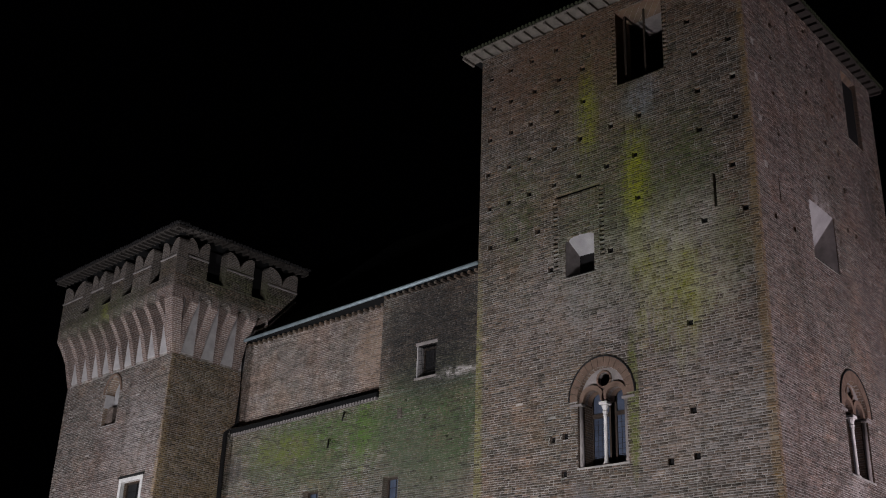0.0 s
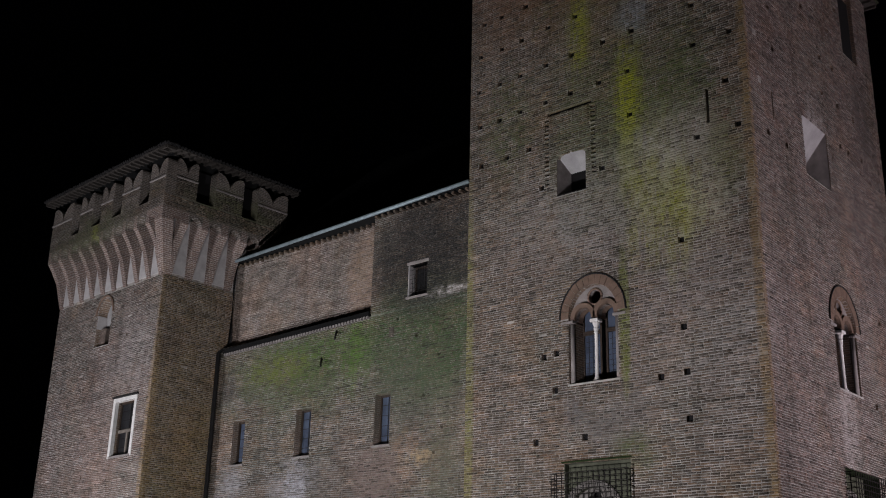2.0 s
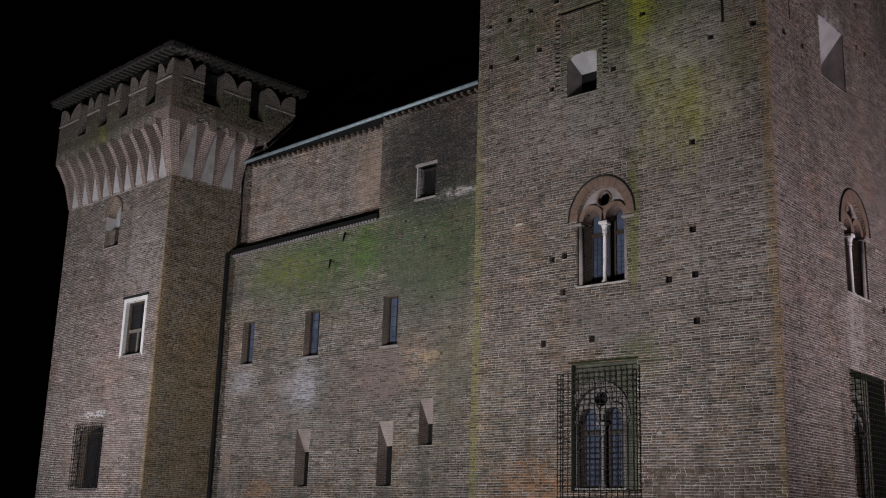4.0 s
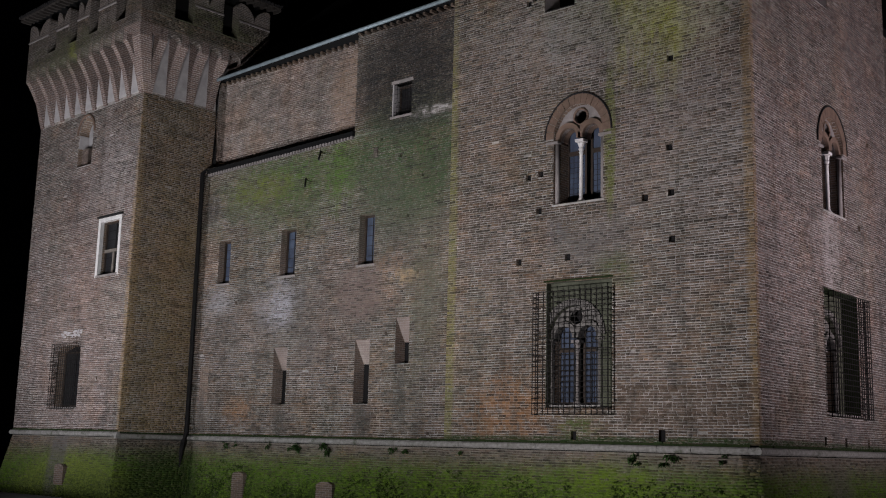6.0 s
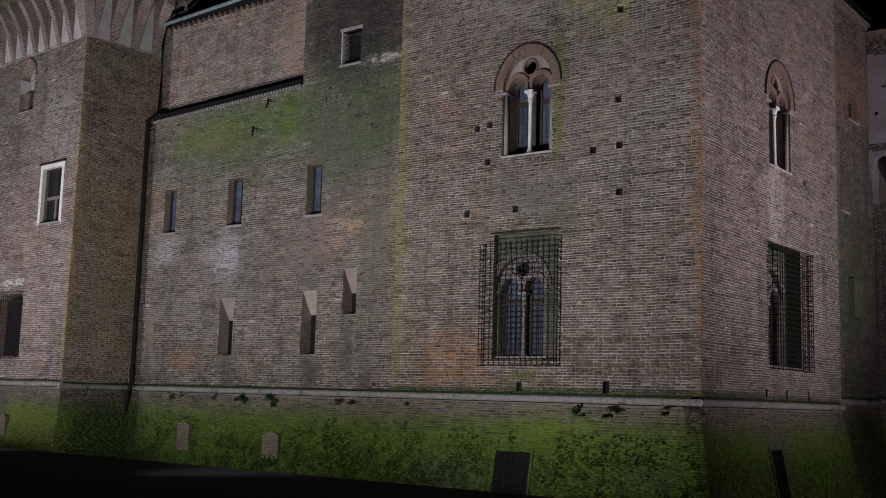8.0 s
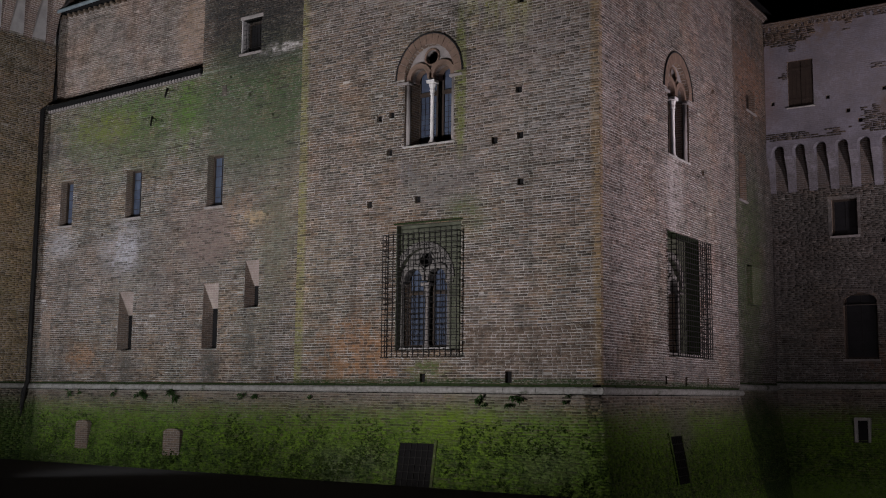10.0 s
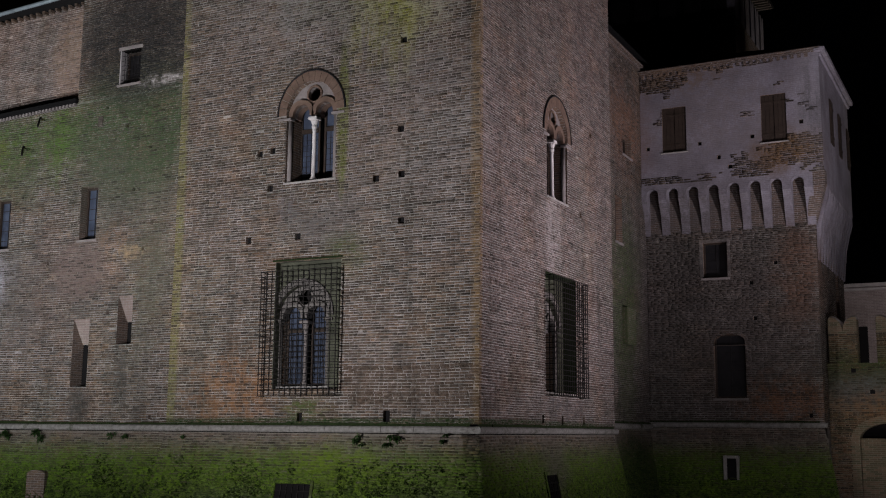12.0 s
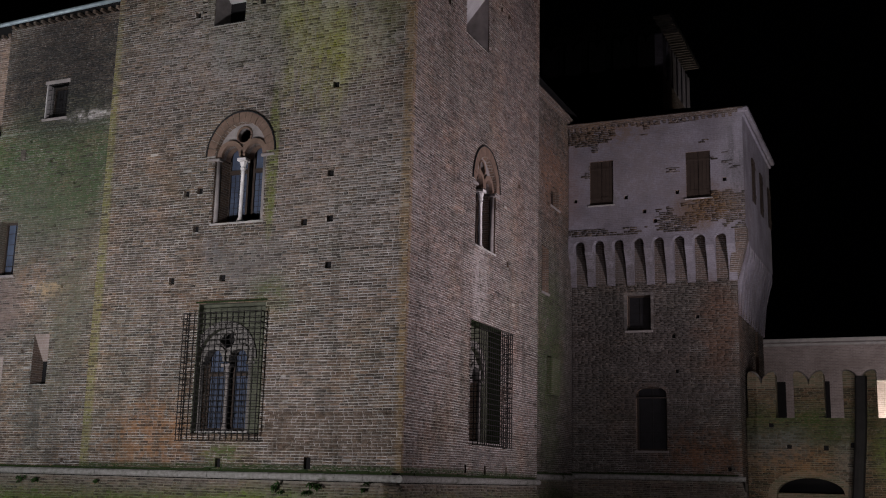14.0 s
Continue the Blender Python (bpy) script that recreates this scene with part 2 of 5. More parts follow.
def stained(t, base, key, uneven=None):
    kinds = {
        "wide": t.noise(0.9, 10, rough=0.74), "fine": t.noise(3.2, 9, rough=0.76), "streak": t.noise(2.0, 10, (1.0, 1.0, 0.2), 0.74),
        "clump": t.noise(3.0, 6), "speck": t.noise(9.0, 8, (1, 1, 1.4), 0.75), "cover": t.noise(1.7, 10, rough=0.76), "plaster": t.noise(0.8, 8, rough=0.7),
    }
    grit = t.span(t.noise(10, 9, (1.0, 1.0, 2.4), 0.78), 0.38, 0.56, 0.2, 1.15)
    uneven = t.mul(uneven, grit) if uneven else grit
    window = {"wide": (0.47, 0.62), "fine": (0.53, 0.67), "streak": (0.50, 0.64), "clump": (0.62, 0.74), "speck": (0.58, 0.68), "cover": (0.30, 0.50), "plaster": (0.40, 0.52)}
    for centre, radii, colour, strength, kind in STAINS_AND_SHADE.get(key, ()):
        base = t.stain(base, centre, radii, colour, strength, kinds[kind], *window[kind], 0.35 if kind == "cover" else 0.7, uneven)
    return base


def weathered(t, base):
    """Patches of paler, darker and rustier courses, and damp streaks running down."""
    patch = t.noise(1.1, 8, (1.0, 1.0, 2.6), 0.7)
    base = t.mix(t.span(t.noise(0.3, 5, rough=0.62), 0.44, 0.62, 0, 0.5), base, (0.90, 0.98, 0.92), "MULTIPLY")
    base = t.mix(t.span(patch, 0.50, 0.38, 0, 0.6), base, (0.42, 0.45, 0.43), "MULTIPLY")
    base = t.mix(t.span(t.noise(1.9, 7, (0.8, 0.8, 3.0), 0.72), 0.51, 0.62, 0, 0.5), base, (1.55, 1.50, 1.48), "MULTIPLY")
    base = t.mix(t.span(t.noise(0.55, 6, rough=0.66), 0.51, 0.64, 0, 0.5), base, (1.14, 0.93, 0.76), "MULTIPLY")
    return t.mix(t.span(t.noise(1.3, 8, (1.0, 1.0, 0.10), 0.7), 0.53, 0.66, 0, 0.55), base, (0.46, 0.48, 0.46), "MULTIPLY")


def brick_material(name, stops, key):
    """Fired brick: each brick its own tone, weathered by the wall's stains."""
    t = Tree(name, 0.92)
    rnd = t.node("ShaderNodeNewGeometry").outputs["Random Per Island"]
    base = t.ramp(rnd, stops)
    own = t.node("ShaderNodeObjectInfo").outputs["Random"]
    base = t.mix(t.span(own, 0, 1, 0, 0.25), base, (0.16, 0.12, 0.10))
    base = t.mix(t.span(t.noise(0.35, 5), 0.35, 0.7), base, (0.62, 0.6, 0.6), "MULTIPLY")
    base = t.mix(t.span(t.noise(45, 4), 0.35, 0.75, 0, 0.45), base, (0.09, 0.075, 0.065))
    base = t.mix(t.span(t.noise(6.5, 8, (1, 1, 1.8), 0.76), 0.60, 0.42, 0, 0.85), base, (0.42, 0.41, 0.40), "MULTIPLY")
    base = t.mix(t.span(t.noise(4.5, 9, (1, 1, 2.0), 0.78), 0.54, 0.66, 0, 0.55), base, (0.40, 0.36, 0.31))
    base = weathered(t, base)
    t.bump(t.noise(60, 5), 0.6, 0.006)
    return t.done(stained(t, base, key, t.span(rnd, 0.0, 1.0, 0.2, 1.25)))


def mortar_material(name, colour, key):
    t = Tree(name, 0.95)
    base = t.mix(t.span(t.noise(1.6, 6), 0.42, 0.72), colour, tuple(c * 0.5 for c in colour))
    base = t.mix(t.span(t.noise(30, 4), 0.45, 0.8, 0, 0.4), base, (0.2, 0.17, 0.15))
    base = t.mix(t.span(t.noise(8, 8, rough=0.76), 0.58, 0.42, 0, 0.7), base, (0.45, 0.43, 0.40), "MULTIPLY")
    base = weathered(t, base)
    t.bump(t.noise(40, 6), 0.7, 0.01)
    return t.done(stained(t, base, key))


BROWN = [(0.0, (0.080, 0.066, 0.054)), (0.3, (0.165, 0.122, 0.090)), (0.55, (0.255, 0.175, 0.120)), (0.8, (0.128, 0.106, 0.088)), (0.93, (0.305, 0.200, 0.130)), (1.0, (0.340, 0.258, 0.190))]
ROSE = [(0.0, (0.120, 0.096, 0.086)), (0.3, (0.218, 0.160, 0.142)), (0.6, (0.290, 0.203, 0.172)), (0.85, (0.170, 0.141, 0.133)), (1.0, (0.325, 0.240, 0.210))]
GOLD = [(0.0, (0.14, 0.10, 0.062)), (0.3, (0.30, 0.21, 0.12)), (0.6, (0.42, 0.285, 0.16)), (0.85, (0.20, 0.15, 0.085)), (1.0, (0.40, 0.30, 0.17))]
SOOT_AND_SHADE = [(0.0, (0.05, 0.044, 0.038)), (0.4, (0.11, 0.088, 0.07)), (0.75, (0.075, 0.066, 0.058)), (1.0, (0.2, 0.15, 0.115))]
M_BRICK = brick_material("old_brick", BROWN, "tower")
M_MORTAR = mortar_material("lime_mortar", (0.43, 0.40, 0.375), "tower")
M_BRICK_SIDE = brick_material("rosy_brick", ROSE, "tower")
M_CBRICK = brick_material("curtain_brick", BROWN, "curtain")
M_CMORTAR = mortar_material("curtain_mortar", (0.385, 0.365, 0.35), "curtain")
M_LBRICK = brick_material("tower_brick", ROSE, "left")
M_LMORTAR = mortar_material("tower_mortar", (0.49, 0.44, 0.42), "left")
M_GBRICK = brick_material("golden_brick", GOLD, "left")
M_UBRICK = brick_material("pale_upper_brick", [(0.0, (0.26, 0.205, 0.18)), (0.5, (0.36, 0.28, 0.245)), (1.0, (0.42, 0.34, 0.30))], "left")
M_SBRICK = brick_material("sooty_brick", [(p, tuple(v * 1.25 for v in k)) for p, k in SOOT_AND_SHADE], "left")
M_SMORTAR = mortar_material("sooty_mortar", (0.20, 0.18, 0.16), "left")
# Right tower and return wall: weak lighting is put into darker brick.
M_RBRICK = brick_material("dark_brick", SOOT_AND_SHADE, "right")
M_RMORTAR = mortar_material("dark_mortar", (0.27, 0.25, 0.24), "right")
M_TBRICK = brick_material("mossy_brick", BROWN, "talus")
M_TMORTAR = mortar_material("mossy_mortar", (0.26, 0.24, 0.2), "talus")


def textured_brick(name, bricks, mortar, key, course=0.071, soften=0.0):
    """Small brick surfaces: the courses follow the height, the joints run along x and y."""
    t = Tree(name, 0.92)
    sep = t.node("ShaderNodeSeparateXYZ")
    t.link(t.pos, sep.inputs[0])
    along = t.mul(sep.outputs[0], sep.outputs[1], "ADD")
    com = t.node("ShaderNodeCombineXYZ")
    t.link(along, com.inputs[0]), t.link(sep.outputs[2], com.inputs[1])
    k = t.node("ShaderNodeTexBrick", Scale=1.0)
    k.inputs["Color1"].default_value, k.inputs["Color2"].default_value, k.inputs["Mortar"].default_value = (*bricks[0], 1), (*bricks[1], 1), (*mortar, 1)
    k.inputs["Mortar Size"].default_value, k.inputs["Brick Width"].default_value, k.inputs["Row Height"].default_value = 0.008, 0.27, course
    k.inputs["Mortar Smooth"].default_value = 0.3
    t.link(com.outputs[0], k.inputs["Vector"])
    base = k.outputs[0]
    if soften:
        base = t.mix(t.span(t.noise(1.3, 7, rough=0.7), 0.36, 0.62, soften, soften * 0.55), base, mortar)
    base = t.mix(t.span(t.noise(0.7, 5), 0.35, 0.7), base, (0.6, 0.58, 0.58), "MULTIPLY")
    base = t.mix(t.span(t.noise(14, 6), 0.45, 0.75, 0, 0.5), base, tuple(v * 0.5 for v in bricks[0]))
    t.bump(t.mul(t.noise(35, 6), t.mul(k.outputs[1], -0.4), "ADD"), 0.8, 0.012)
    return t.done(stained(t, base, key))


M_LTEX = textured_brick("rib_brick", ((0.24, 0.165, 0.135), (0.15, 0.11, 0.095)), (0.50, 0.45, 0.42), "left")
M_STEX = textured_brick("parapet_brick", ((0.17, 0.135, 0.11), (0.085, 0.072, 0.062)), (0.33, 0.30, 0.28), "left")
M_RTEX = textured_brick("far_brick", ((0.17, 0.12, 0.09), (0.09, 0.075, 0.062)), (0.33, 0.31, 0.30), "right")
M_RPLASTER = textured_brick("flaking_plaster", ((0.22, 0.19, 0.19), (0.15, 0.13, 0.13)), (0.31, 0.30, 0.345), "right", soften=0.8)
M_FARTEX = textured_brick("pale_far_brick", ((0.40, 0.33, 0.31), (0.30, 0.25, 0.24)), (0.50, 0.46, 0.45), "", 0.085)
M_REVEAL = textured_brick("reveal_brick", ((0.25, 0.165, 0.11), (0.15, 0.11, 0.085)), (0.36, 0.33, 0.29), "tower")
M_CREVEAL = textured_brick("curtain_reveal_brick", ((0.25, 0.175, 0.13), (0.16, 0.125, 0.10)), (0.38, 0.345, 0.31), "curtain")
M_BBRICK = brick_material("battlement_brick", [(0.0, (0.07, 0.06, 0.04)), (0.35, (0.15, 0.11, 0.065)), (0.7, (0.26, 0.16, 0.085)), (1.0, (0.32, 0.20, 0.11))], "battle")
M_PALEHEAD = textured_brick("pale_head_brick", ((0.34, 0.25, 0.21), (0.26, 0.20, 0.17)), (0.42, 0.37, 0.34), "", soften=0.4)
M_BATTLE = textured_brick("mossy_wall_brick", ((0.26, 0.18, 0.12), (0.12, 0.12, 0.07)), (0.28, 0.27, 0.20), "battle")


def plain(name, colour, rough=0.8, metal=0.0, scale=6.0, dark=0.6, bump=0.4, fine=50.0):
    t = Tree(name, rough, metal)
    base = t.mix(t.span(t.noise(scale, 6), 0.35, 0.7), colour, tuple(c * dark for c in colour))
    base = t.mix(t.span(t.noise(fine, 4), 0.45, 0.8, 0, 0.4), base, tuple(c * 0.45 for c in colour))
    t.bump(t.noise(fine, 5), bump, 0.005)
    return t.done(base)


M_STONE = plain("pale_stone", (0.42, 0.40, 0.37), scale=2.5)
st = Tree("mossy_string_stone", 0.9)
M_STRING = st.done(st.mix(st.span(st.noise(2.2, 9, rough=0.75), 0.54, 0.68), st.mix(st.span(st.noise(9, 6), 0.35, 0.65), (0.32, 0.31, 0.29), (0.19, 0.18, 0.165)), (0.05, 0.06, 0.03)))
M_MARBLE = plain("white_marble", (0.72, 0.69, 0.66), 0.5, scale=5, dark=0.75, bump=0.2)
M_TERRA = plain("terracotta", (0.20, 0.135, 0.10), scale=3)
M_TYMPANUM = plain("weathered_stone", (0.28, 0.25, 0.235), scale=3)
M_DULL = plain("grimy_stone", (0.19, 0.175, 0.16), scale=3)
M_RECESS = plain("mossy_recess", (0.10, 0.105, 0.072), scale=2.5, dark=0.45)
M_PLASTER = plain("lime_plaster", (0.50, 0.47, 0.46), scale=2.0, dark=0.65)
M_HEAD = plain("worn_plaster", (0.38, 0.365, 0.36), scale=1.6, dark=0.6)
M_IRON = plain("wrought_iron", (0.03, 0.027, 0.025), 0.6, 0.6, scale=9)
M_WOOD = plain("dark_wood", (0.05, 0.036, 0.027), 0.7, scale=4)
M_TIMBER = plain("pale_timber", (0.19, 0.165, 0.14), scale=4)
# Near-black colour stands for roofs left unlit.
M_UNLIT_BLACK = plain("unlit_roof", (0.004, 0.004, 0.004), 0.95, scale=1.5)
M_LEAD_AND_SHADE = plain("lead_and_shade", (0.022, 0.02, 0.02), 0.8, scale=3)
M_COPPER = plain("copper_gutter", (0.30, 0.37, 0.40), 0.5, 0.3, scale=5)
# Near-black earth: the lack of light on the ground is its colour.
M_EARTH = plain("unlit_earth", (0.003, 0.003, 0.0025), 0.95, scale=1.0)
# Near-black colour holds the darkness inside windows, slots and holes.
M_BLACK = plain("unlit_interior", (0.012, 0.011, 0.011), 0.95, scale=1.0)
M_MOSS_AND_SHADE = plain("moss", (0.022, 0.036, 0.010), 0.95, scale=5, bump=1.0)
M_IVY = plain("wall_fern", (0.04, 0.085, 0.02), 0.8, scale=12)
M_TUFT = plain("moss_tuft", (0.075, 0.125, 0.022), 0.9, scale=3.5, dark=0.35)
gt = Tree("window_glass", 0.12)
gt.b.inputs["Specular IOR Level"].default_value = 0.6
M_DIM = plain("dusty_dark_pane", (0.02, 0.02, 0.022), 0.3, scale=3)
M_EAVE = plain("dark_shaded_timber", (0.045, 0.038, 0.033), scale=4)
M_OLDTILE = plain("mossy_old_tile", (0.05, 0.055, 0.032), 0.9, scale=6)
M_UPPER = mortar_material("smooth_mortar", (0.48, 0.43, 0.40), "left")
M_GLASS = gt.done(gt.mix(gt.span(gt.noise(1.7, 3), 0.3, 0.7), (0.085, 0.105, 0.15), (0.04, 0.05, 0.075)))

# ---- mesh helpers ----


def part(name, bm, material, parent=None, label="", smooth=False):
    """Links a bmesh as one mesh object, under a thing or a part."""
    me = bpy.data.meshes.new(name)
    bm.to_mesh(me)
    bm.free()
    if smooth:
        for p in me.polygons:
            p.use_smooth = True
    return held(name, me, material, parent, label)


def held(name, me, material, parent=None, label=""):
    if material and not me.materials:
        me.materials.append(material)
    ob = new(name, me)
    ob.parent = parent
    if label:
        ob["label"] = label
    return ob


def thing(name, label, category, place=(0, 0, 0), turn=0.0, group="", kind=""):
    ob = new(name)
    ob.matrix_world = pose(*place, 0, 0, turn)
    return tagged(ob, label, category, group, kind)


def box(bm, x0, x1, y0, y1, z0, z1):
    v = [bm.verts.new((x, y, z)) for z in (z0, z1) for x, y in ((x0, y0), (x1, y0), (x1, y1), (x0, y1))]
    for f in ((3, 2, 1, 0), (4, 5, 6, 7), (0, 1, 5, 4), (1, 2, 6, 5), (2, 3, 7, 6), (3, 0, 4, 7)):
        bm.faces.new([v[i] for i in f])
    return v


def boxes(*rows, bevel=0.0):
    bm = bmesh.new()
    for r in rows:
        box(bm, *r)
    if bevel:
        bmesh.ops.bevel(bm, geom=bm.edges[:], offset=bevel, segments=1, affect="EDGES")
    return bm


def prism(poly, y0, y1, bm=None):
    """A solid with the outline poly in x and z, from y0 to y1."""
    bm = bm or bmesh.new()
    a = [bm.verts.new((x, y0, z)) for x, z in poly]
    b = [bm.verts.new((x, y1, z)) for x, z in poly]
    n = len(poly)
    for i in range(n):
        bm.faces.new((a[i], a[(i + 1) % n], b[(i + 1) % n], b[i]))
    bm.faces.new(a[::-1])
    bm.faces.new(b)
    return bm


def tube(bm, points, radius, sides=8):
    """A round bar along points."""
    rings = []
    for i, p in enumerate(points):
        p = Vector(p)
        d = (Vector(points[min(i + 1, len(points) - 1)]) - Vector(points[max(i - 1, 0)])).normalized()
        q = d.to_track_quat("Z", "Y")
        rings.append([bm.verts.new(p + q @ Vector((radius * math.cos(2 * math.pi * k / sides), radius * math.sin(2 * math.pi * k / sides), 0))) for k in range(sides)])
    for a, b in zip(rings, rings[1:]):
        for k in range(sides):
            bm.faces.new((a[k], a[(k + 1) % sides], b[(k + 1) % sides], b[k]))
    bm.faces.new(rings[0][::-1])
    bm.faces.new(rings[-1])
    return bm


def lathe(bm, profile, sides=16, at=(0, 0)):
    rings = [[bm.verts.new((at[0] + r * math.cos(2 * math.pi * k / sides), at[1] + r * math.sin(2 * math.pi * k / sides), z)) for k in range(sides)] for r, z in profile]
    for a, b in zip(rings, rings[1:]):
        for k in range(sides):
            bm.faces.new((a[k], a[(k + 1) % sides], b[(k + 1) % sides], b[k]))
    bm.faces.new(rings[0][::-1])
    bm.faces.new(rings[-1])
    return bm


def rect(x0, x1, z0, z1):
    return [(x0, z0), (x1, z0), (x1, z1), (x0, z1)]


def arched(x0, x1, z0, spring, rise, n=12):
    """An opening with an arched head."""
    c, r = (x0 + x1) / 2, (x1 - x0) / 2
    return [(x0, z0), (x1, z0)] + [(c + r * math.cos(math.pi * k / n), spring + rise * math.sin(math.pi * k / n)) for k in range(n + 1)]


def circle(cx, cz, r, n=14):
    return [(cx + r * math.cos(2 * math.pi * k / n), cz + r * math.sin(2 * math.pi * k / n)) for k in range(n)]


def within(p, poly):
    """Whether a point lies inside an outline."""
    odd = False
    for (xa, za), (xb, zb) in zip(poly, poly[1:] + poly[:1]):
        if (za > p.y) != (zb > p.y) and p.x < xa + (xb - xa) * (p.y - za) / (zb - za):
            odd = not odd
    return odd


def slab(outer, holes, y0, y1):
    """A wall from y0 to y1 with the outline outer in x and z, pierced by holes."""
    pts, edges = [], []
    for poly in (outer, *holes):
        n = len(pts)
        pts += [Vector(p) for p in poly]
        edges += [(n + i, n + (i + 1) % len(poly)) for i in range(len(poly))]
    got = delaunay_2d_cdt(pts, edges, [], 1, 1e-5)
    bm = bmesh.new()
    a = [bm.verts.new((p.x, y0, p.y)) for p in got[0]]
    b = [bm.verts.new((p.x, y1, p.y)) for p in got[0]]
    rim = {}
    for f in got[2]:
        mid = sum((got[0][i] for i in f), Vector((0, 0))) / len(f)
        if any(within(mid, h) for h in holes) or not within(mid, outer):
            continue
        bm.faces.new([a[i] for i in f])
        bm.faces.new([b[i] for i in reversed(f)])
        for i in range(len(f)):
            e = (f[i], f[(i + 1) % len(f)])
            key = (min(e), max(e))
            rim[key] = None if key in rim else e
    for e in rim.values():
        if e:
            bm.faces.new((a[e[1]], a[e[0]], b[e[0]], b[e[1]]))
    for v in [v for v in bm.verts if not v.link_faces]:
        bm.verts.remove(v)
    return bm


def cut(poly, z):
    """The stretch of x that a convex opening takes up at the height z."""
    xs = []
    for (xa, za), (xb, zb) in zip(poly, poly[1:] + poly[:1]):
        if (za - z) * (zb - z) < 0:
            xs.append(xa + (xb - xa) * (z - za) / (zb - za))
    return (min(xs), max(xs)) if len(xs) >= 2 else None


BRICK, JOINT, COURSE = 0.275, 0.019, 0.071


def courses(x0, x1, z0, z1, holes=(), seed=1, course=COURSE, joint=JOINT, left=None, right=None):
    """The bricks of a wall, course by course: x from, x to, z from, z to. left and right: the wall's ends at a height."""
    rng = random.Random(seed)
    out, z, row, even = [], z0, 0, course
    while z + even * 0.7 <= z1:
        course = min(even * rng.choice((0.84, 0.92, 1.0, 1.0, 1.07, 1.18)), z1 - z)
        mid = z + course / 2
        lo, hi = (left(mid) if left else x0), (right(mid) if right else x1)
        gaps = sorted(g for g in (cut(h, mid) for h in holes) if g)
        spans, at = [], lo
        for a, b in gaps:
            if a > at + 0.04:
                spans.append((at, a))
            at = max(at, b)
        if hi > at + 0.04:
            spans.append((at, hi))
        shift = (0.5 if row % 2 else 0.0) * BRICK + rng.uniform(0, 0.06)
        for a, b in spans:
            x = a - ((a - lo + shift) % BRICK)
            while x < b - 0.02:
                length = BRICK * (0.5 if rng.random() < 0.28 else 1.0)
                p, q = max(x, a), min(x + length - joint * rng.uniform(0.35, 0.95), b)
                if q - p > 0.035 and rng.random() > 0.0012:
                    out.append((p, q, z + rng.uniform(-0.004, 0.006), z + course - joint * rng.uniform(0.6, 1.25)))
                x += length
        z += course
        row += 1
    return out


def brick_mesh(rows, depth=0.006, seed=1, lean=0.0, z_top=0.0):
    """One mesh of many bricks that stand proud of a wall in the plane y = 0; lean: how far the wall comes forward for each metre down."""
    r = np.random.RandomState(seed)
    n = len(rows)
    a = np.array(rows).reshape(n, 4)
    d = -(0.004 + depth * r.uniform(0.0, 1.0, n))
    tip = r.uniform(-0.0015, 0.0015, (n, 4))
    wave = 0.015 * np.sin(a[:, 0] * 0.6 + a[:, 2] * 0.2) + 0.009 * np.sin(a[:, 0] * 1.7 + np.sin(a[:, 2] * 0.9) * 2.0) + r.uniform(-0.003, 0.003, n)
    co = np.zeros((n, 8, 3))
    for i, (ix, iz) in enumerate(((0, 2), (1, 2), (1, 3), (0, 3))):
        back = -(z_top - a[:, iz]) * lean
        co[:, i] = np.stack((a[:, ix], 0.02 + back, a[:, iz] + wave), 1)
        co[:, i + 4] = np.stack((a[:, ix] + (0.004 if ix == 0 else -0.004), d + tip[:, i] + back, a[:, iz] + wave + (0.004 if iz == 2 else -0.004)), 1)
    quads = np.array(((4, 5, 6, 7), (0, 1, 5, 4), (1, 2, 6, 5), (2, 3, 7, 6), (3, 0, 4, 7)))
    faces = (np.arange(n)[:, None, None] * 8 + quads[None]).reshape(-1, 4)
    me = bpy.data.meshes.new("brickwork")
    me.vertices.add(n * 8)
    me.vertices.foreach_set("co", co.ravel())
    me.loops.add(len(faces) * 4)
    me.loops.foreach_set("vertex_index", faces.ravel())
    me.polygons.add(len(faces))
    me.polygons.foreach_set("loop_start", np.arange(len(faces)) * 4)
    me.update(calc_edges=True)
    return me


def brickwork(parent, rows, material, seed=1, lean=0.0, z_top=0.0, depth=0.006):
    ob = held("brickwork", brick_mesh(rows, depth, seed, lean, z_top), material, parent)
    ob["kind"] = "stuff"
    return ob


def face_of(parent, name, place, turn, label=""):
    """A side of a building: its x runs along the wall, its y into the wall."""
    ob = new(name)
    ob.parent = parent
    ob.matrix_local = pose(*place, 0, 0, turn)
    return ob

# ---- kinds of parts ----


def bar_at(parent, me, place, name="bar"):
    ob = new(name, me)
    ob.parent = parent
    ob.location = place
    return ob


def bar_mesh(points, radius, material, sides=6):
    me = bpy.data.meshes.new("bar")
    bm = tube(bmesh.new(), points, radius, sides)
    bm.to_mesh(me)
    bm.free()
    me.materials.append(material)
    return me


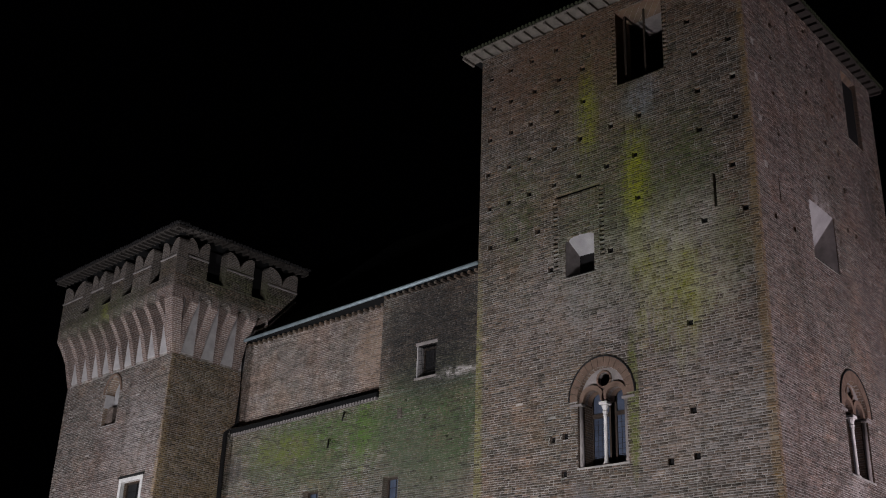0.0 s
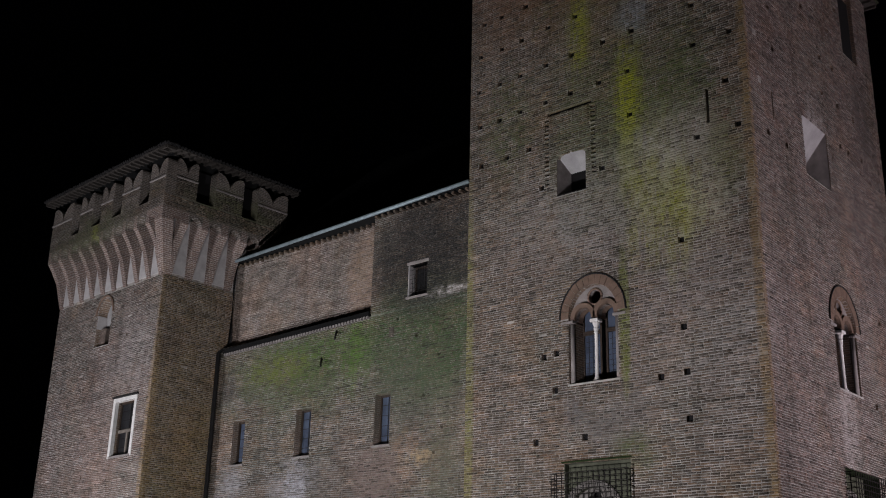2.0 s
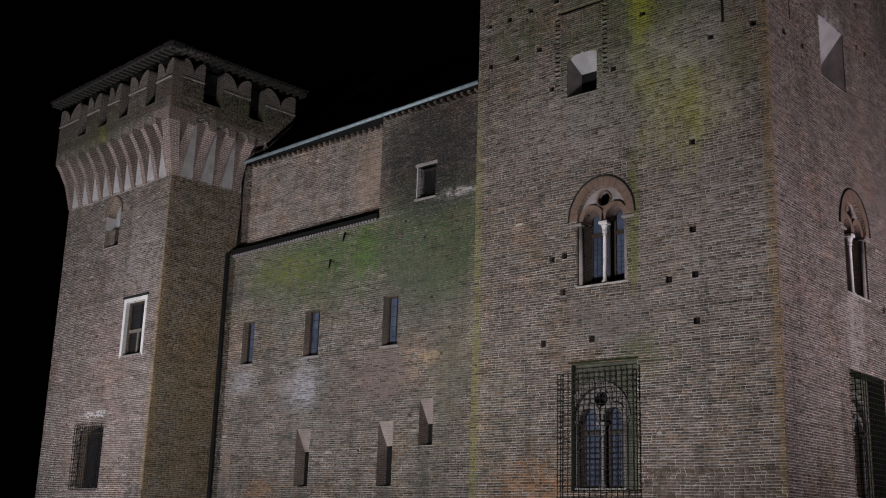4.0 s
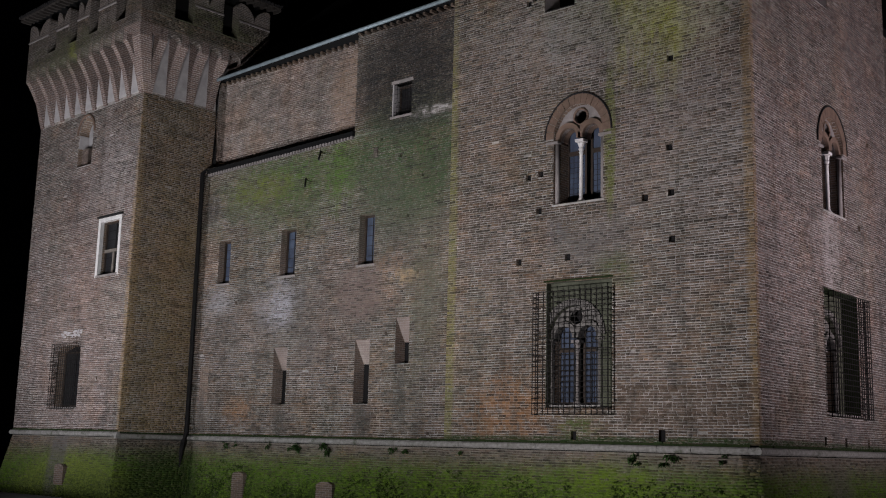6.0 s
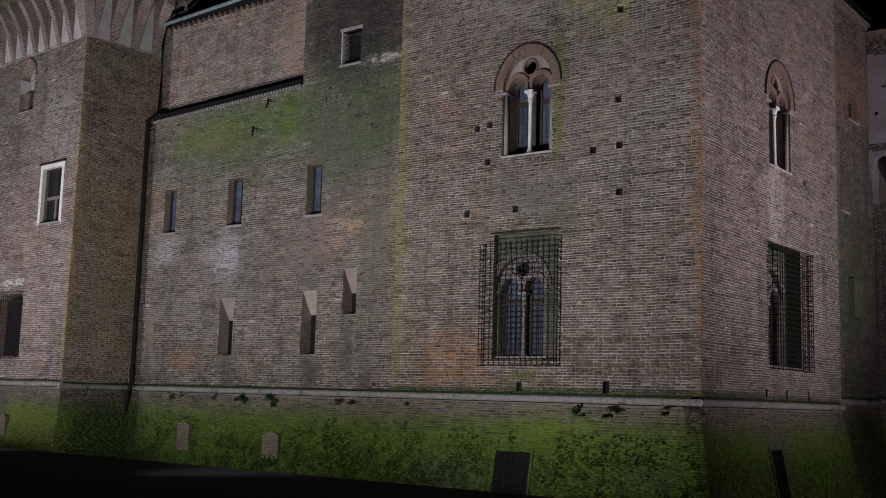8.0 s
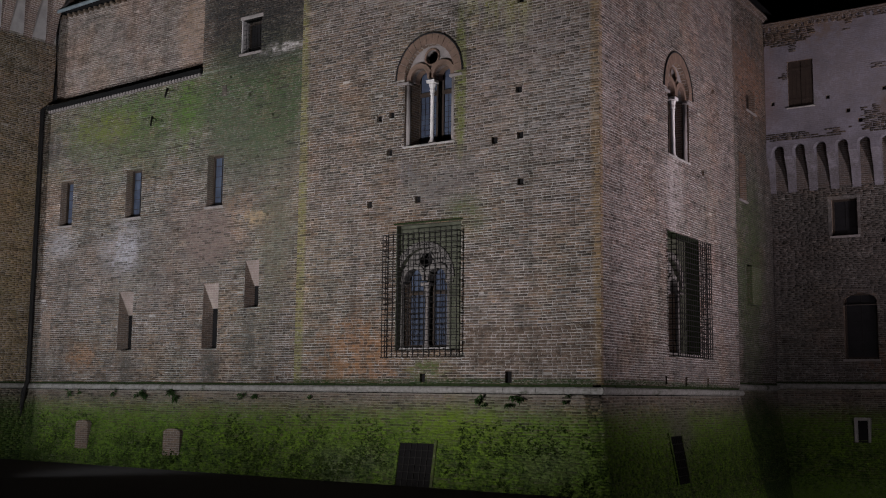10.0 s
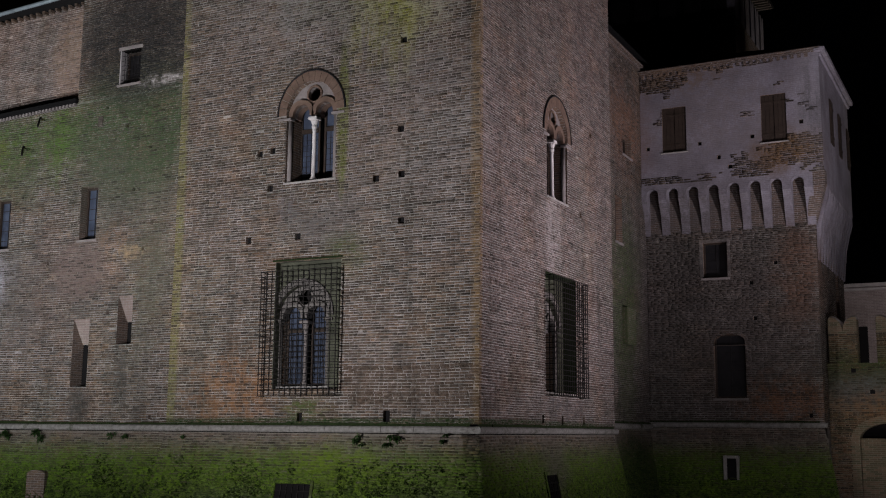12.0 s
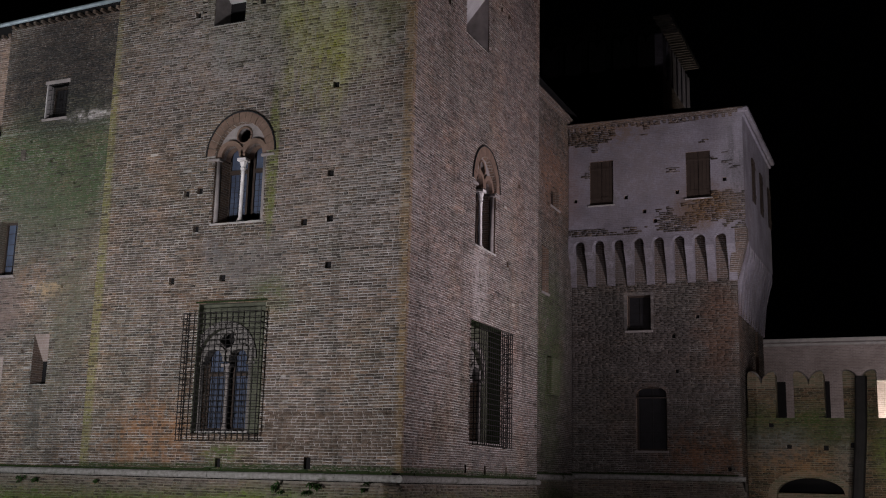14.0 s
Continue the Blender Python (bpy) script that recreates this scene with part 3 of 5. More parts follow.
def grille(parent, m, half, z0, z1, depth, pitch_x, pitch_z, name="window_grille", radius=0.017):
    """A projecting wrought-iron grille: upright and level bars, and short returns to the wall."""
    g = new(name)
    g.parent = parent
    g.matrix_local = m
    g["label"] = "black wrought-iron bars"
    up = bar_mesh(((0, 0, z0), (0, 0, z1)), radius, M_IRON)
    across = bar_mesh(((-half - 0.02, 0, 0), (half + 0.02, 0, 0)), radius * 0.85, M_IRON)
    back = bar_mesh(((0, 0, 0), (0, depth, 0)), radius * 0.85, M_IRON)
    n = max(2, round(2 * half / pitch_x))
    for i in range(n + 1):
        bar_at(g, up, (-half + 2 * half * i / n, -depth, 0))
    k = max(2, round((z1 - z0) / pitch_z))
    for i in range(k + 1):
        z = z0 + (z1 - z0) * i / k
        bar_at(g, across, (0, -depth - 0.015, z))
        if depth > 0.1:
            for s in (-1, 1):
                bar_at(g, back, (s * half, -depth, z))
    if depth > 0.1:
        for s in (-1, 1):
            bar_at(g, up, (s * half, -depth * 0.5, 0))
    return g


def voussoirs(parent, cx, spring, r0, r1, rise0, rise1, y0, y1, material, n=15):
    for i in range(n):
        a, b = math.pi * i / n + 0.008, math.pi * (i + 1) / n - 0.008
        mid = (a + b) / 2
        poly = [(cx + r * math.cos(t), spring + h * math.sin(t)) for r, h, t in ((r0, rise0, a), (r1, rise1, a), (r1, rise1, mid), (r1, rise1, b), (r0, rise0, b), (r0, rise0, mid))]
        part("voussoir", prism(poly, y0 + random.uniform(-0.006, 0.006), y1), material, parent)


def pointed(x0, x1, z0, spring, rise, n=7):
    """The inner line of a pointed sub-arch, from its left foot to its right."""
    c, h = (x0 + x1) / 2, (x1 - x0) / 2
    pts = []
    for k in range(2 * n + 1):
        t = math.pi * (1 - k / (2 * n))
        pts.append((c + h * math.cos(t), spring + rise * math.sin(t) ** 0.85))
    return [(x0, z0)] + pts + [(x1, z0)]


def bifora(parent, m, half, ring, sill, spring, rise, body, trim, shaft, deep=0.62, name="bifora_window"):
    """A twin-light window: archivolt, pierced tympanum, slender column, leaded panes."""
    w = new(name)
    w.parent = parent
    w.matrix_local = m
    w["label"] = "twin-light arched window with slender marble column"
    voussoirs(w, 0, spring, half, half + ring, rise, rise + ring * 1.1, -0.03, 0.12, body)
    hood = bmesh.new()
    tube(hood, [((half + ring + 0.02) * math.cos(math.pi * k / 20), -0.03, spring + (rise + ring * 1.1 + 0.02) * math.sin(math.pi * k / 20)) for k in range(21)], 0.028, 6)
    part("hood_mould", hood, M_LEAD_AND_SHADE if body is M_TERRA else trim, w)
    low = spring - 0.10
    thick, lift = 0.14, 0.34
    inner = [pointed(a, b, low, spring - 0.05, lift) for a, b in ((-half + 0.16, -0.10), (0.10, half - 0.16))]
    line = [(-half - 0.01, low)]
    for arc in inner:
        line += arc[1:-1]
    line += [(half + 0.01, low)] + [((half + 0.01) * math.cos(math.pi * k / 16), spring + (rise + 0.01) * math.sin(math.pi * k / 16)) for k in range(17)]
    eye_z = spring + rise * 0.63
    part("tympanum", slab(line, [circle(0, eye_z, 0.22)], 0.15, 0.30), trim, w)
    for arc in inner:
        c = (arc[1][0] + arc[-2][0]) / 2
        grow = 1 + thick / (arc[-2][0] - c)
        outer = [(c + (x - c) * grow, spring - 0.05 + (z - spring + 0.05) * (1 + thick / lift)) for x, z in arc[1:-1]]
        part("sub_arch", slab(outer + arc[1:-1][::-1], [], 0.05, deep - 0.10), body, w)
    for s in (-1, 1):
        part("jamb", boxes((*sorted((s * (half - 0.13), s * (half + 0.005))), 0.16, deep - 0.04, sill, low), bevel=0.01), M_REVEAL, w)
        part("jamb_shaft", tube(bmesh.new(), ((s * (half - 0.07), 0.10, sill), (s * (half - 0.07), 0.10, low)), 0.065, 10), trim, w, smooth=True)
        part("impost", boxes((*sorted((s * (half - 0.16), s * (half + ring))), -0.035, 0.16, low - 0.05, low + 0.03), bevel=0.012), trim, w)
    part("oculus_rim", tube(bmesh.new(), [(x, 0.14, z) for x, z in circle(0, eye_z, 0.235, 18)] + [(0.235, 0.14, eye_z)], 0.035, 6), body, w, smooth=True)
    base = sill + 0.02
    part("column", lathe(bmesh.new(), [(0.11, base), (0.11, base + 0.05), (0.08, base + 0.08), (0.058, base + 0.14), (0.05, low - 0.42), (0.07, low - 0.40), (0.055, low - 0.37)], 16, (0, 0.17)), shaft, w, "white marble shaft", smooth=True)
    cap = lathe(bmesh.new(), [(0.055, low - 0.37), (0.085, low - 0.29), (0.065, low - 0.25), (0.11, low - 0.12), (0.09, low - 0.09)], 8, (0, 0.17))
    part("capital", cap, shaft, w, "carved white marble capital")
    part("abacus", boxes((-0.14, 0.14, 0.04, 0.30, low - 0.09, low), bevel=0.01), shaft, w)
    part("sill", boxes((-half - 0.04, half + 0.04, -0.035, 0.12, sill - 0.06, sill), bevel=0.012), M_STONE, w)
    # Black strip paints the shade at the window's foot.
    part("inner_sill", boxes((-half, half, 0.12, deep, sill - 0.05, sill - 0.01)), M_BLACK, w)
    for s in (-1, 1):
        a, b = sorted((s * 0.07, s * (half - 0.10)))
        part("pane", boxes((a, b, deep, deep + 0.02, sill + 0.05, spring + rise * 0.55)), M_GLASS, w)
        fr = boxes((a, a + 0.06, deep - 0.05, deep, sill, spring + rise * 0.5), (b - 0.06, b, deep - 0.05, deep, sill, spring + rise * 0.5), (a + 0.06, b - 0.06, deep - 0.05, deep, sill, sill + 0.09), (a + 0.06, b - 0.06, deep - 0.06, deep, low - 0.32, low - 0.20))
        part("window_frame", fr, M_WOOD, w)
        cames = []
        for k in range(1, 4):
            x = a + 0.06 + (b - a - 0.12) * k / 4
            cames.append((x - 0.005, x + 0.005, deep - 0.014, deep - 0.002, sill + 0.09, low - 0.32))
        n = int((low - sill) / 0.2)
        for k in range(1, n):
            z = sill + 0.09 + (low - sill - 0.45) * k / n
            cames.append((a + 0.06, b - 0.06, deep - 0.012, deep - 0.003, z - 0.005, z + 0.005))
        part("lead_lattice", boxes(*cames), M_LEAD_AND_SHADE, w)
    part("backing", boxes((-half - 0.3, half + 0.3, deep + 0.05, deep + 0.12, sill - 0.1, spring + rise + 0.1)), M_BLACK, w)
    return w


def arch_hole(cx, half, sill, spring, rise):
    return arched(cx - half, cx + half, sill, spring, rise)


def arch_keep(cx, half, ring, spring, rise):
    """The stretch of wall that an archivolt takes up."""
    return arched(cx - half - ring - 0.03, cx + half + ring + 0.03, spring - 0.02, spring, rise + ring * 1.1 + 0.04)


def plain_window(parent, m, w, z0, z1, deep=0.28, frame_mat=None, name="window", bars=False, label="", glass=None):
    """A rectangular window: reveal, frame, pane, sill."""
    o = new(name)
    o.parent = parent
    o.matrix_local = m
    if label:
        o["label"] = label
    h = w / 2
    mat = frame_mat or M_WOOD
    part("window_frame", boxes((-h, -h + 0.06, deep - 0.06, deep, z0, z1), (h - 0.06, h, deep - 0.06, deep, z0, z1), (-h + 0.06, h - 0.06, deep - 0.06, deep, z0, z0 + 0.07), (-h + 0.06, h - 0.06, deep - 0.06, deep, z1 - 0.07, z1)), mat, o)
    part("pane", boxes((-h + 0.03, h - 0.03, deep, deep + 0.02, z0 + 0.02, z1 - 0.02)), glass or M_GLASS, o)
    n = max(2, int((z1 - z0) / 0.3))
    rows = [(-0.012, 0.012, deep - 0.03, deep - 0.004, z0 + 0.07, z1 - 0.07)]
    rows += [(-h + 0.06, h - 0.06, deep - 0.02, deep - 0.006, z0 + (z1 - z0) * k / n - 0.008, z0 + (z1 - z0) * k / n + 0.008) for k in range(1, n)]
    part("glazing_lattice", boxes(*rows), M_LEAD_AND_SHADE, o)
    part("sill", boxes((-h - 0.06, h + 0.06, -0.05, deep + 0.05, z0 - 0.08, z0), bevel=0.012), M_TYMPANUM, o)
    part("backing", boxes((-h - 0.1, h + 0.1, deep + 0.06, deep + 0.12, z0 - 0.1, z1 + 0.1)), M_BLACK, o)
    return o


def talus(parent, m, length, tops, lean, seed, left=0.0, right=0.0, holes=()):
    """The battered foot of a wall: mossy brick below a rounded stone string course. left, right: how far each end splays with the batter."""
    z1, z0 = -0.26, -5.0
    d = (z1 - z0) * lean
    bm = bmesh.new()
    v = [bm.verts.new(c) for c in ((0, 0, z1), (length, 0, z1), (length + d * right, -d, z0), (-d * left, -d, z0), (0, 0.5, z1), (length, 0.5, z1), (length, 0.5, z0), (0, 0.5, z0))]
    for f in ((0, 3, 2, 1), (4, 5, 6, 7), (0, 1, 5, 4), (1, 2, 6, 5), (2, 3, 7, 6), (3, 0, 4, 7)):
        bm.faces.new([v[i] for i in f])
    foot = part("talus", bm, M_TMORTAR, parent, "battered brick foot green with moss")
    foot.matrix_local = m
    rows = courses(0, length, -3.3, z1, holes, seed, left=lambda z: -(z1 - z) * lean * left, right=lambda z: length + (z1 - z) * lean * right)
    brickwork(foot, rows, M_TBRICK, seed, lean, z1, 0.022)
    rng = random.Random(seed)
    x = -0.12 * left
    while x < length + 0.12 * right - 0.05:
        step = min(rng.uniform(0.7, 1.25), length + 0.12 * right - x)
        if step > 0.02:
            prof = [(0.02, -0.24), (-0.06, -0.235), (-0.10, -0.20), (-0.115, -0.15), (-0.10, -0.10), (-0.06, -0.065), (0.02, -0.055)]
            bm = bmesh.new()
            a = [bm.verts.new((x, y, z)) for y, z in prof]
            b = [bm.verts.new((x + step - 0.012, y + rng.uniform(-0.004, 0.004), z)) for y, z in prof]
            for i in range(len(prof)):
                bm.faces.new((a[i], b[i], b[(i + 1) % len(prof)], a[(i + 1) % len(prof)]))
            bm.faces.new(a[::-1]), bm.faces.new(b)
            part("string_course_stone", bm, M_STRING, foot)
        x += step
    strip = bmesh.new()
    x = 0.0
    while x < length - 0.3:
        step = min(rng.uniform(0.25, 0.9), length - x)
        box(strip, x, x + step, -0.03 - rng.uniform(0.0, 0.035), 0.015, -0.055, -0.012 + rng.uniform(0.0, 0.035))
        x += step
    part("moss_line", strip, M_MOSS_AND_SHADE, foot, "black-green moss on the string course")
    return foot


def eave(parent, m, length, z, out, pitch=0.42, over=0.0, timber=None, tile=None):
    """The underside of an eave: rafter ends under tiles."""
    e = part("eave_soffit", boxes((-over, length + over, -out, 0.1, z + 0.10, z + 0.14)), timber or M_TIMBER, parent)
    e.matrix_local = m
    me = bpy.data.meshes.new("rafter")
    bm = prism([(-0.045, z), (0.045, z), (0.045, z + 0.10), (-0.045, z + 0.10)], -out + 0.04, 0.1)
    bm.to_mesh(me)
    bm.free()
    me.materials.append(timber or M_TIMBER)
    n = int((length + 2 * over) / pitch)
    for i in range(n + 1):
        bar_at(e, me, (-over + (length + 2 * over) * (i + 0.0) / n, 0, 0), "rafter")
    tm = bpy.data.meshes.new("tile")
    bm = tube(bmesh.new(), ((0, -out - 0.06, z + 0.18), (0, -out + 0.5, z + 0.27)), 0.06, 8)
    bm.to_mesh(tm)
    bm.free()
    tm.materials.append(tile or M_TERRA)
    k = int((length + 2 * over) / 0.16)
    for i in range(k + 1):
        bar_at(e, tm, (-over + (length + 2 * over) * i / k, 0, random.uniform(-0.02, 0.02)), "roof_tile")
    return e


def hip_roof(parent, x0, x1, y0, y1, z, rise, name="roof"):
    bm = bmesh.new()
    h = min(x1 - x0, y1 - y0) / 2
    v = [bm.verts.new(c) for c in ((x0, y0, z), (x1, y0, z), (x1, y1, z), (x0, y1, z))]
    if x1 - x0 >= y1 - y0:
        r = [bm.verts.new(((x0 + h), (y0 + y1) / 2, z + rise)), bm.verts.new(((x1 - h + 0.01), (y0 + y1) / 2, z + rise))]
        for f in ((v[0], v[1], r[1], r[0]), (v[1], v[2], r[1]), (v[2], v[3], r[0], r[1]), (v[3], v[0], r[0])):
            bm.faces.new(f)
    else:
        r = [bm.verts.new(((x0 + x1) / 2, y0 + h, z + rise)), bm.verts.new(((x0 + x1) / 2, y1 - h, z + rise))]
        for f in ((v[0], v[1], r[0]), (v[1], v[2], r[1], r[0]), (v[2], v[3], r[1]), (v[3], v[0], r[0], r[1])):
            bm.faces.new(f)
    bm.faces.new(v[::-1])
    return part(name, bm, M_UNLIT_BLACK, parent, "dark tiled hip roof")


def corbel_mesh(half, out, z0, z1, z2, material):
    """A tapering machicolation corbel."""
    me = bpy.data.meshes.new("corbel")
    bm = bmesh.new()
    prof = [(0.02, z0), (-0.05, z0 + 0.02), (-out * 0.40, z0 + (z1 - z0) * 0.55), (-out * 0.72, z0 + (z1 - z0) * 0.82), (-out, z1), (-out, z2), (0.02, z2)]
    a = [bm.verts.new((-half, y, z)) for y, z in prof]
    b = [bm.verts.new((half, y, z)) for y, z in prof]
    for i in range(len(prof)):
        bm.faces.new((a[i], b[i], b[(i + 1) % len(prof)], a[(i + 1) % len(prof)]))
    bm.faces.new(a[::-1]), bm.faces.new(b)
    bmesh.ops.recalc_face_normals(bm, faces=bm.faces[:])
    bm.to_mesh(me)
    bm.free()
    me.materials.append(material)
    return me


def tails(a, b, top, dip, n=7):
    """Two rounded horns that fall steeply into a notch, from a to b."""
    c, h = (a + b) / 2, (b - a) / 2
    left = [(a, top - 0.12), (a + 0.05, top - 0.02)] + [(a + 0.05 + (h - 0.05) * math.sin(k * math.pi / 2 / n), top - dip * (1 - math.cos(k * math.pi / 2 / n))) for k in range(1, n + 1)]
    return left + [(2 * c - x, z) for x, z in left[-2::-1]]


def swallowtail(spans, base, top, dip, end0, end1, foot):
    """The outline of a parapet with swallow-tailed merlons."""
    line = [(end0, foot), (end1, foot)]
    for a, b in reversed(spans):
        line += [(b, base)] + tails(a, b, top, dip)[::-1] + [(a, base)]
    out = []
    for p in line:
        if not out or abs(out[-1][0] - p[0]) + abs(out[-1][1] - p[1]) > 1e-4:
            out.append(p)
    return out


def wall(parent, name, m, outer, holes, thick, mortar, bricks, rows, seed, label="", depth=0.013):
    w = part(name, slab(outer, holes, 0.0, thick), mortar, parent, label)
    w.matrix_local = m
    w.data.materials.append(M_CREVEAL if mortar is M_CMORTAR else M_REVEAL)
    for p in w.data.polygons:
        inside = min(x for x, z in outer) + 0.02 < p.center.x < max(x for x, z in outer) - 0.02
        if abs(p.normal.y) < 0.5 and inside:
            p.material_index = 1
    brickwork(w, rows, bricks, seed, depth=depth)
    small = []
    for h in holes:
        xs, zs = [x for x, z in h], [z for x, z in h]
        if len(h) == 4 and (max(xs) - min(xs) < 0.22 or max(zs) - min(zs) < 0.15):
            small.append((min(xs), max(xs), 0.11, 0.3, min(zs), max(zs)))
    # Black plugs paint the shade inside small holes.
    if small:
        part("putlog_dark_plug", boxes(*small), M_BLACK, w)["kind"] = "stuff"
    return w


# ---- the corner tower ----
TW, TD, TH, TALUS = 10.0, 10.4, 22.0, 0.19
FRONT, SIDE = pose(0, 0, 0), pose(0, 0, 0, 0, 0, 90)
tower = thing("corner_tower", "tall square brick castle tower streaked with green algae", "tower")


def putlogs(spots, size=0.19):
    return [rect(x - size / 2, x + size / 2, z, z + size * 1.05) for x, z in spots]


BIF = dict(half=0.84, ring=0.27, sill=6.70, spring=8.66, rise=0.92)
BIFC = -5.26
front_putlogs = [(-2.35, 7.8), (-2.31, 6.55), (-2.3, 5.3), (-7.0, 7.6), (-6.55, 7.65), (-6.6, 6.55), (-7.3, 5.1), (-5.6, 5.1), (-3.1, 6.5), (-2.3, 10.3)]
front_putlogs += [(-9.57, 21.02), (-8.71, 21.06), (-7.79, 21.07), (-6.77, 21.12), (-5.64, 21.22), (-9.44, 19.76), (-8.7, 19.8), (-7.67, 19.82), (-6.65, 19.89), (-5.7, 19.93), (-9.59, 18.55), (-8.68, 18.55), (-7.84, 18.59), (-6.76, 18.68), (-5.7, 18.69), (-3.65, 17.43), (-9.66, 17.21), (-8.75, 17.24), (-7.9, 17.27), (-6.85, 17.31), (-5.85, 17.35), (-4.68, 17.4), (-3.85, 16.1), (-9.57, 15.88), (-8.75, 15.91), (-7.9, 15.95), (-6.89, 15.98), (-5.92, 16.01), (-4.87, 16.03), (-3.8, 14.61), (-9.5, 14.45), (-8.44, 14.46), (-7.54, 14.5), (-4.82, 13.14), (-7.05, 13.04), (-1.81, 20.11), (-1.63, 18.86), (-0.49, 18.93), (-1.6, 17.53), (-0.45, 17.61), (-1.62, 16.21), (-0.47, 16.25), (-0.67, 14.74), (-1.65, 13.25), (-0.38, 13.3)]
front_putlogs = [(x, z - 0.06) for x, z in front_putlogs]
front_holes = [
    rect(-4.39, -2.68, 18.8, 21.6),
    arched(-6.47, -5.40, 12.64, 13.90, 0.13, 6),
    arch_hole(BIFC, BIF["half"], BIF["sill"], BIF["spring"], BIF["rise"]),
    rect(-6.32, -4.14, 0.92, 4.47),
    rect(-1.30, -1.22, 13.62, 14.7),
    rect(-6.80, -5.14, 15.46, 15.58),
    rect(-5.45, -5.28, 0.04, 0.30), rect(-2.75, -2.55, 0.04, 0.34),
] + putlogs(front_putlogs)
for k in range(15):
    z = 13.1 + k * 0.155
    front_holes += [rect(-6.92, -6.75, z, z + 0.095), rect(-5.19, -5.02, z, z + 0.095)]
for k in range(17):
    z = 18.9 + k * 0.155
    front_holes += [rect(-4.53, -4.40, z, z + 0.08), rect(-2.67, -2.54, z, z + 0.08)]
front_keep = front_holes + [arch_keep(BIFC, BIF["half"], BIF["ring"], BIF["spring"], BIF["rise"])]
NEAR = (-4.0, 0.0, 0.36, 1.5)
front_rows = courses(-TW, 0.012, 0.0, TH, front_keep, 3)
near_rows = [r for r in front_rows if r[0] > NEAR[0] and NEAR[2] < r[2] < NEAR[3]][:300]
taken = set(near_rows)
front_wall = wall(tower, "wall_front", FRONT, rect(-TW, 0, 0, TH), front_holes, 0.9, M_MORTAR, M_BRICK, [r for r in front_rows if r not in taken], 3, "weathered brown brick wall")

side_putlogs = [(u, z - 0.06) for u, z in [(0.54, 18.97), (1.96, 20.29), (3.39, 21.54), (0.63, 17.74), (1.77, 18.99), (1.74, 17.69), (0.65, 16.36), (1.83, 16.33), (0.77, 14.83), (1.09, 13.34), (2.33, 13.38), (4.65, 21.53), (4.64, 20.12), (4.35, 19.0), (5.85, 21.58), (5.83, 20.18), (6.41, 19.04), (7.33, 20.28), (5.52, 17.66), (5.44, 16.35), (6.7, 16.4), (7.78, 17.69), (6.54, 17.69), (8.0, 16.36), (9.46, 20.43), (8.42, 15.05), (6.58, 14.91), (7.25, 14.92), (9.9, 17.74), (7.4, 6.55), (8.4, 9.4)]]
SB = 5.42
side_holes = [
    rect(7.72, 9.04, 18.85, 21.6),
    rect(3.6, 5.46, 12.98, 14.95),
    arch_hole(SB, BIF["half"], BIF["sill"], BIF["spring"], BIF["rise"]),
    rect(4.4, 6.9, 0.95, 4.42),
    rect(1.50, 1.58, 13.9, 14.85),
    rect(4.1, 4.25, 0.04, 0.3), rect(5.6, 5.75, 0.04, 0.3), rect(7.4, 7.55, 0.04, 0.3),
] + putlogs(side_putlogs)
for k in range(11):
    side_holes += [rect(3.55, 3.62, 15.4 + k * 0.15, 15.48 + k * 0.15), rect(5.5, 5.57, 14.9 + k * 0.15, 14.98 + k * 0.15)]
side_keep = side_holes + [arch_keep(SB, BIF["half"], BIF["ring"], BIF["spring"], BIF["rise"])]
side_wall = wall(tower, "wall_side", SIDE, rect(0.9, TD, 0, TH), side_holes_ok := [h for h in side_holes if min(x for x, z in h) > 0.95], 0.9, M_MORTAR, M_BRICK_SIDE, courses(0.0, TD, 0.0, TH, side_keep, 4), 4, "rosy brick wall")
back = part("wall_back", boxes((-TW, -TW + 0.9, 0.9, TD, 0, TH), (-TW + 0.9, -0.9, TD - 0.9, TD, 0, TH)), M_MORTAR, tower)
part("inner_floor", boxes((-TW + 0.9, -0.9, 0.9, TD - 0.9, 18.2, 18.4)), M_BLACK, tower)
part("core", boxes((-TW + 0.95, -1.6, 1.6, TD - 0.95, 0, 18.1)), M_BLACK, tower)
hip_roof(tower, -TW - 0.55, 0.36, -0.55, TD + 0.4, TH + 0.16, 2.6)
eave(tower, pose(-TW - 0.1, 0, 0), TW, TH - 0.02, 0.55, 0.45, 0.4, tile=M_OLDTILE)
# Darker timber on this side puts the unlit eave into its colour.
eave(tower, pose(0, 0, 0, 0, 0, 90), TD, TH - 0.02, 0.36, 0.45, 0.4, M_EAVE, M_OLDTILE)

bifora(tower, pose(BIFC, 0, 0), body=M_TERRA, trim=M_TYMPANUM, shaft=M_MARBLE, **BIF)
bifora(tower, pose(0, SB, 0, 0, 0, 90), body=M_TERRA, trim=M_TYMPANUM, shaft=M_MARBLE, **BIF)
GOTHIC = dict(half=0.86, ring=0.13, sill=1.0, spring=2.92, rise=0.86)
for m, half in ((pose(-5.50, 0.20, 0), 0.82), (pose(-0.42, 5.62, 0, 0, 0, 90), 1.2)):
    bifora(tower, m, body=M_DULL, trim=M_DULL, shaft=M_TYMPANUM, deep=0.42, name="gothic_window", **GOTHIC)
    hole = arch_hole(0, GOTHIC["half"], GOTHIC["sill"], GOTHIC["spring"], GOTHIC["rise"])
    b = part("recess_back", slab(rect(-half - 0.01, half + 0.54, 0.92, 4.47), [hole], 0.0, 0.2), M_RECESS, tower)
    b.matrix_local = m @ pose(0, 0.01, 0)
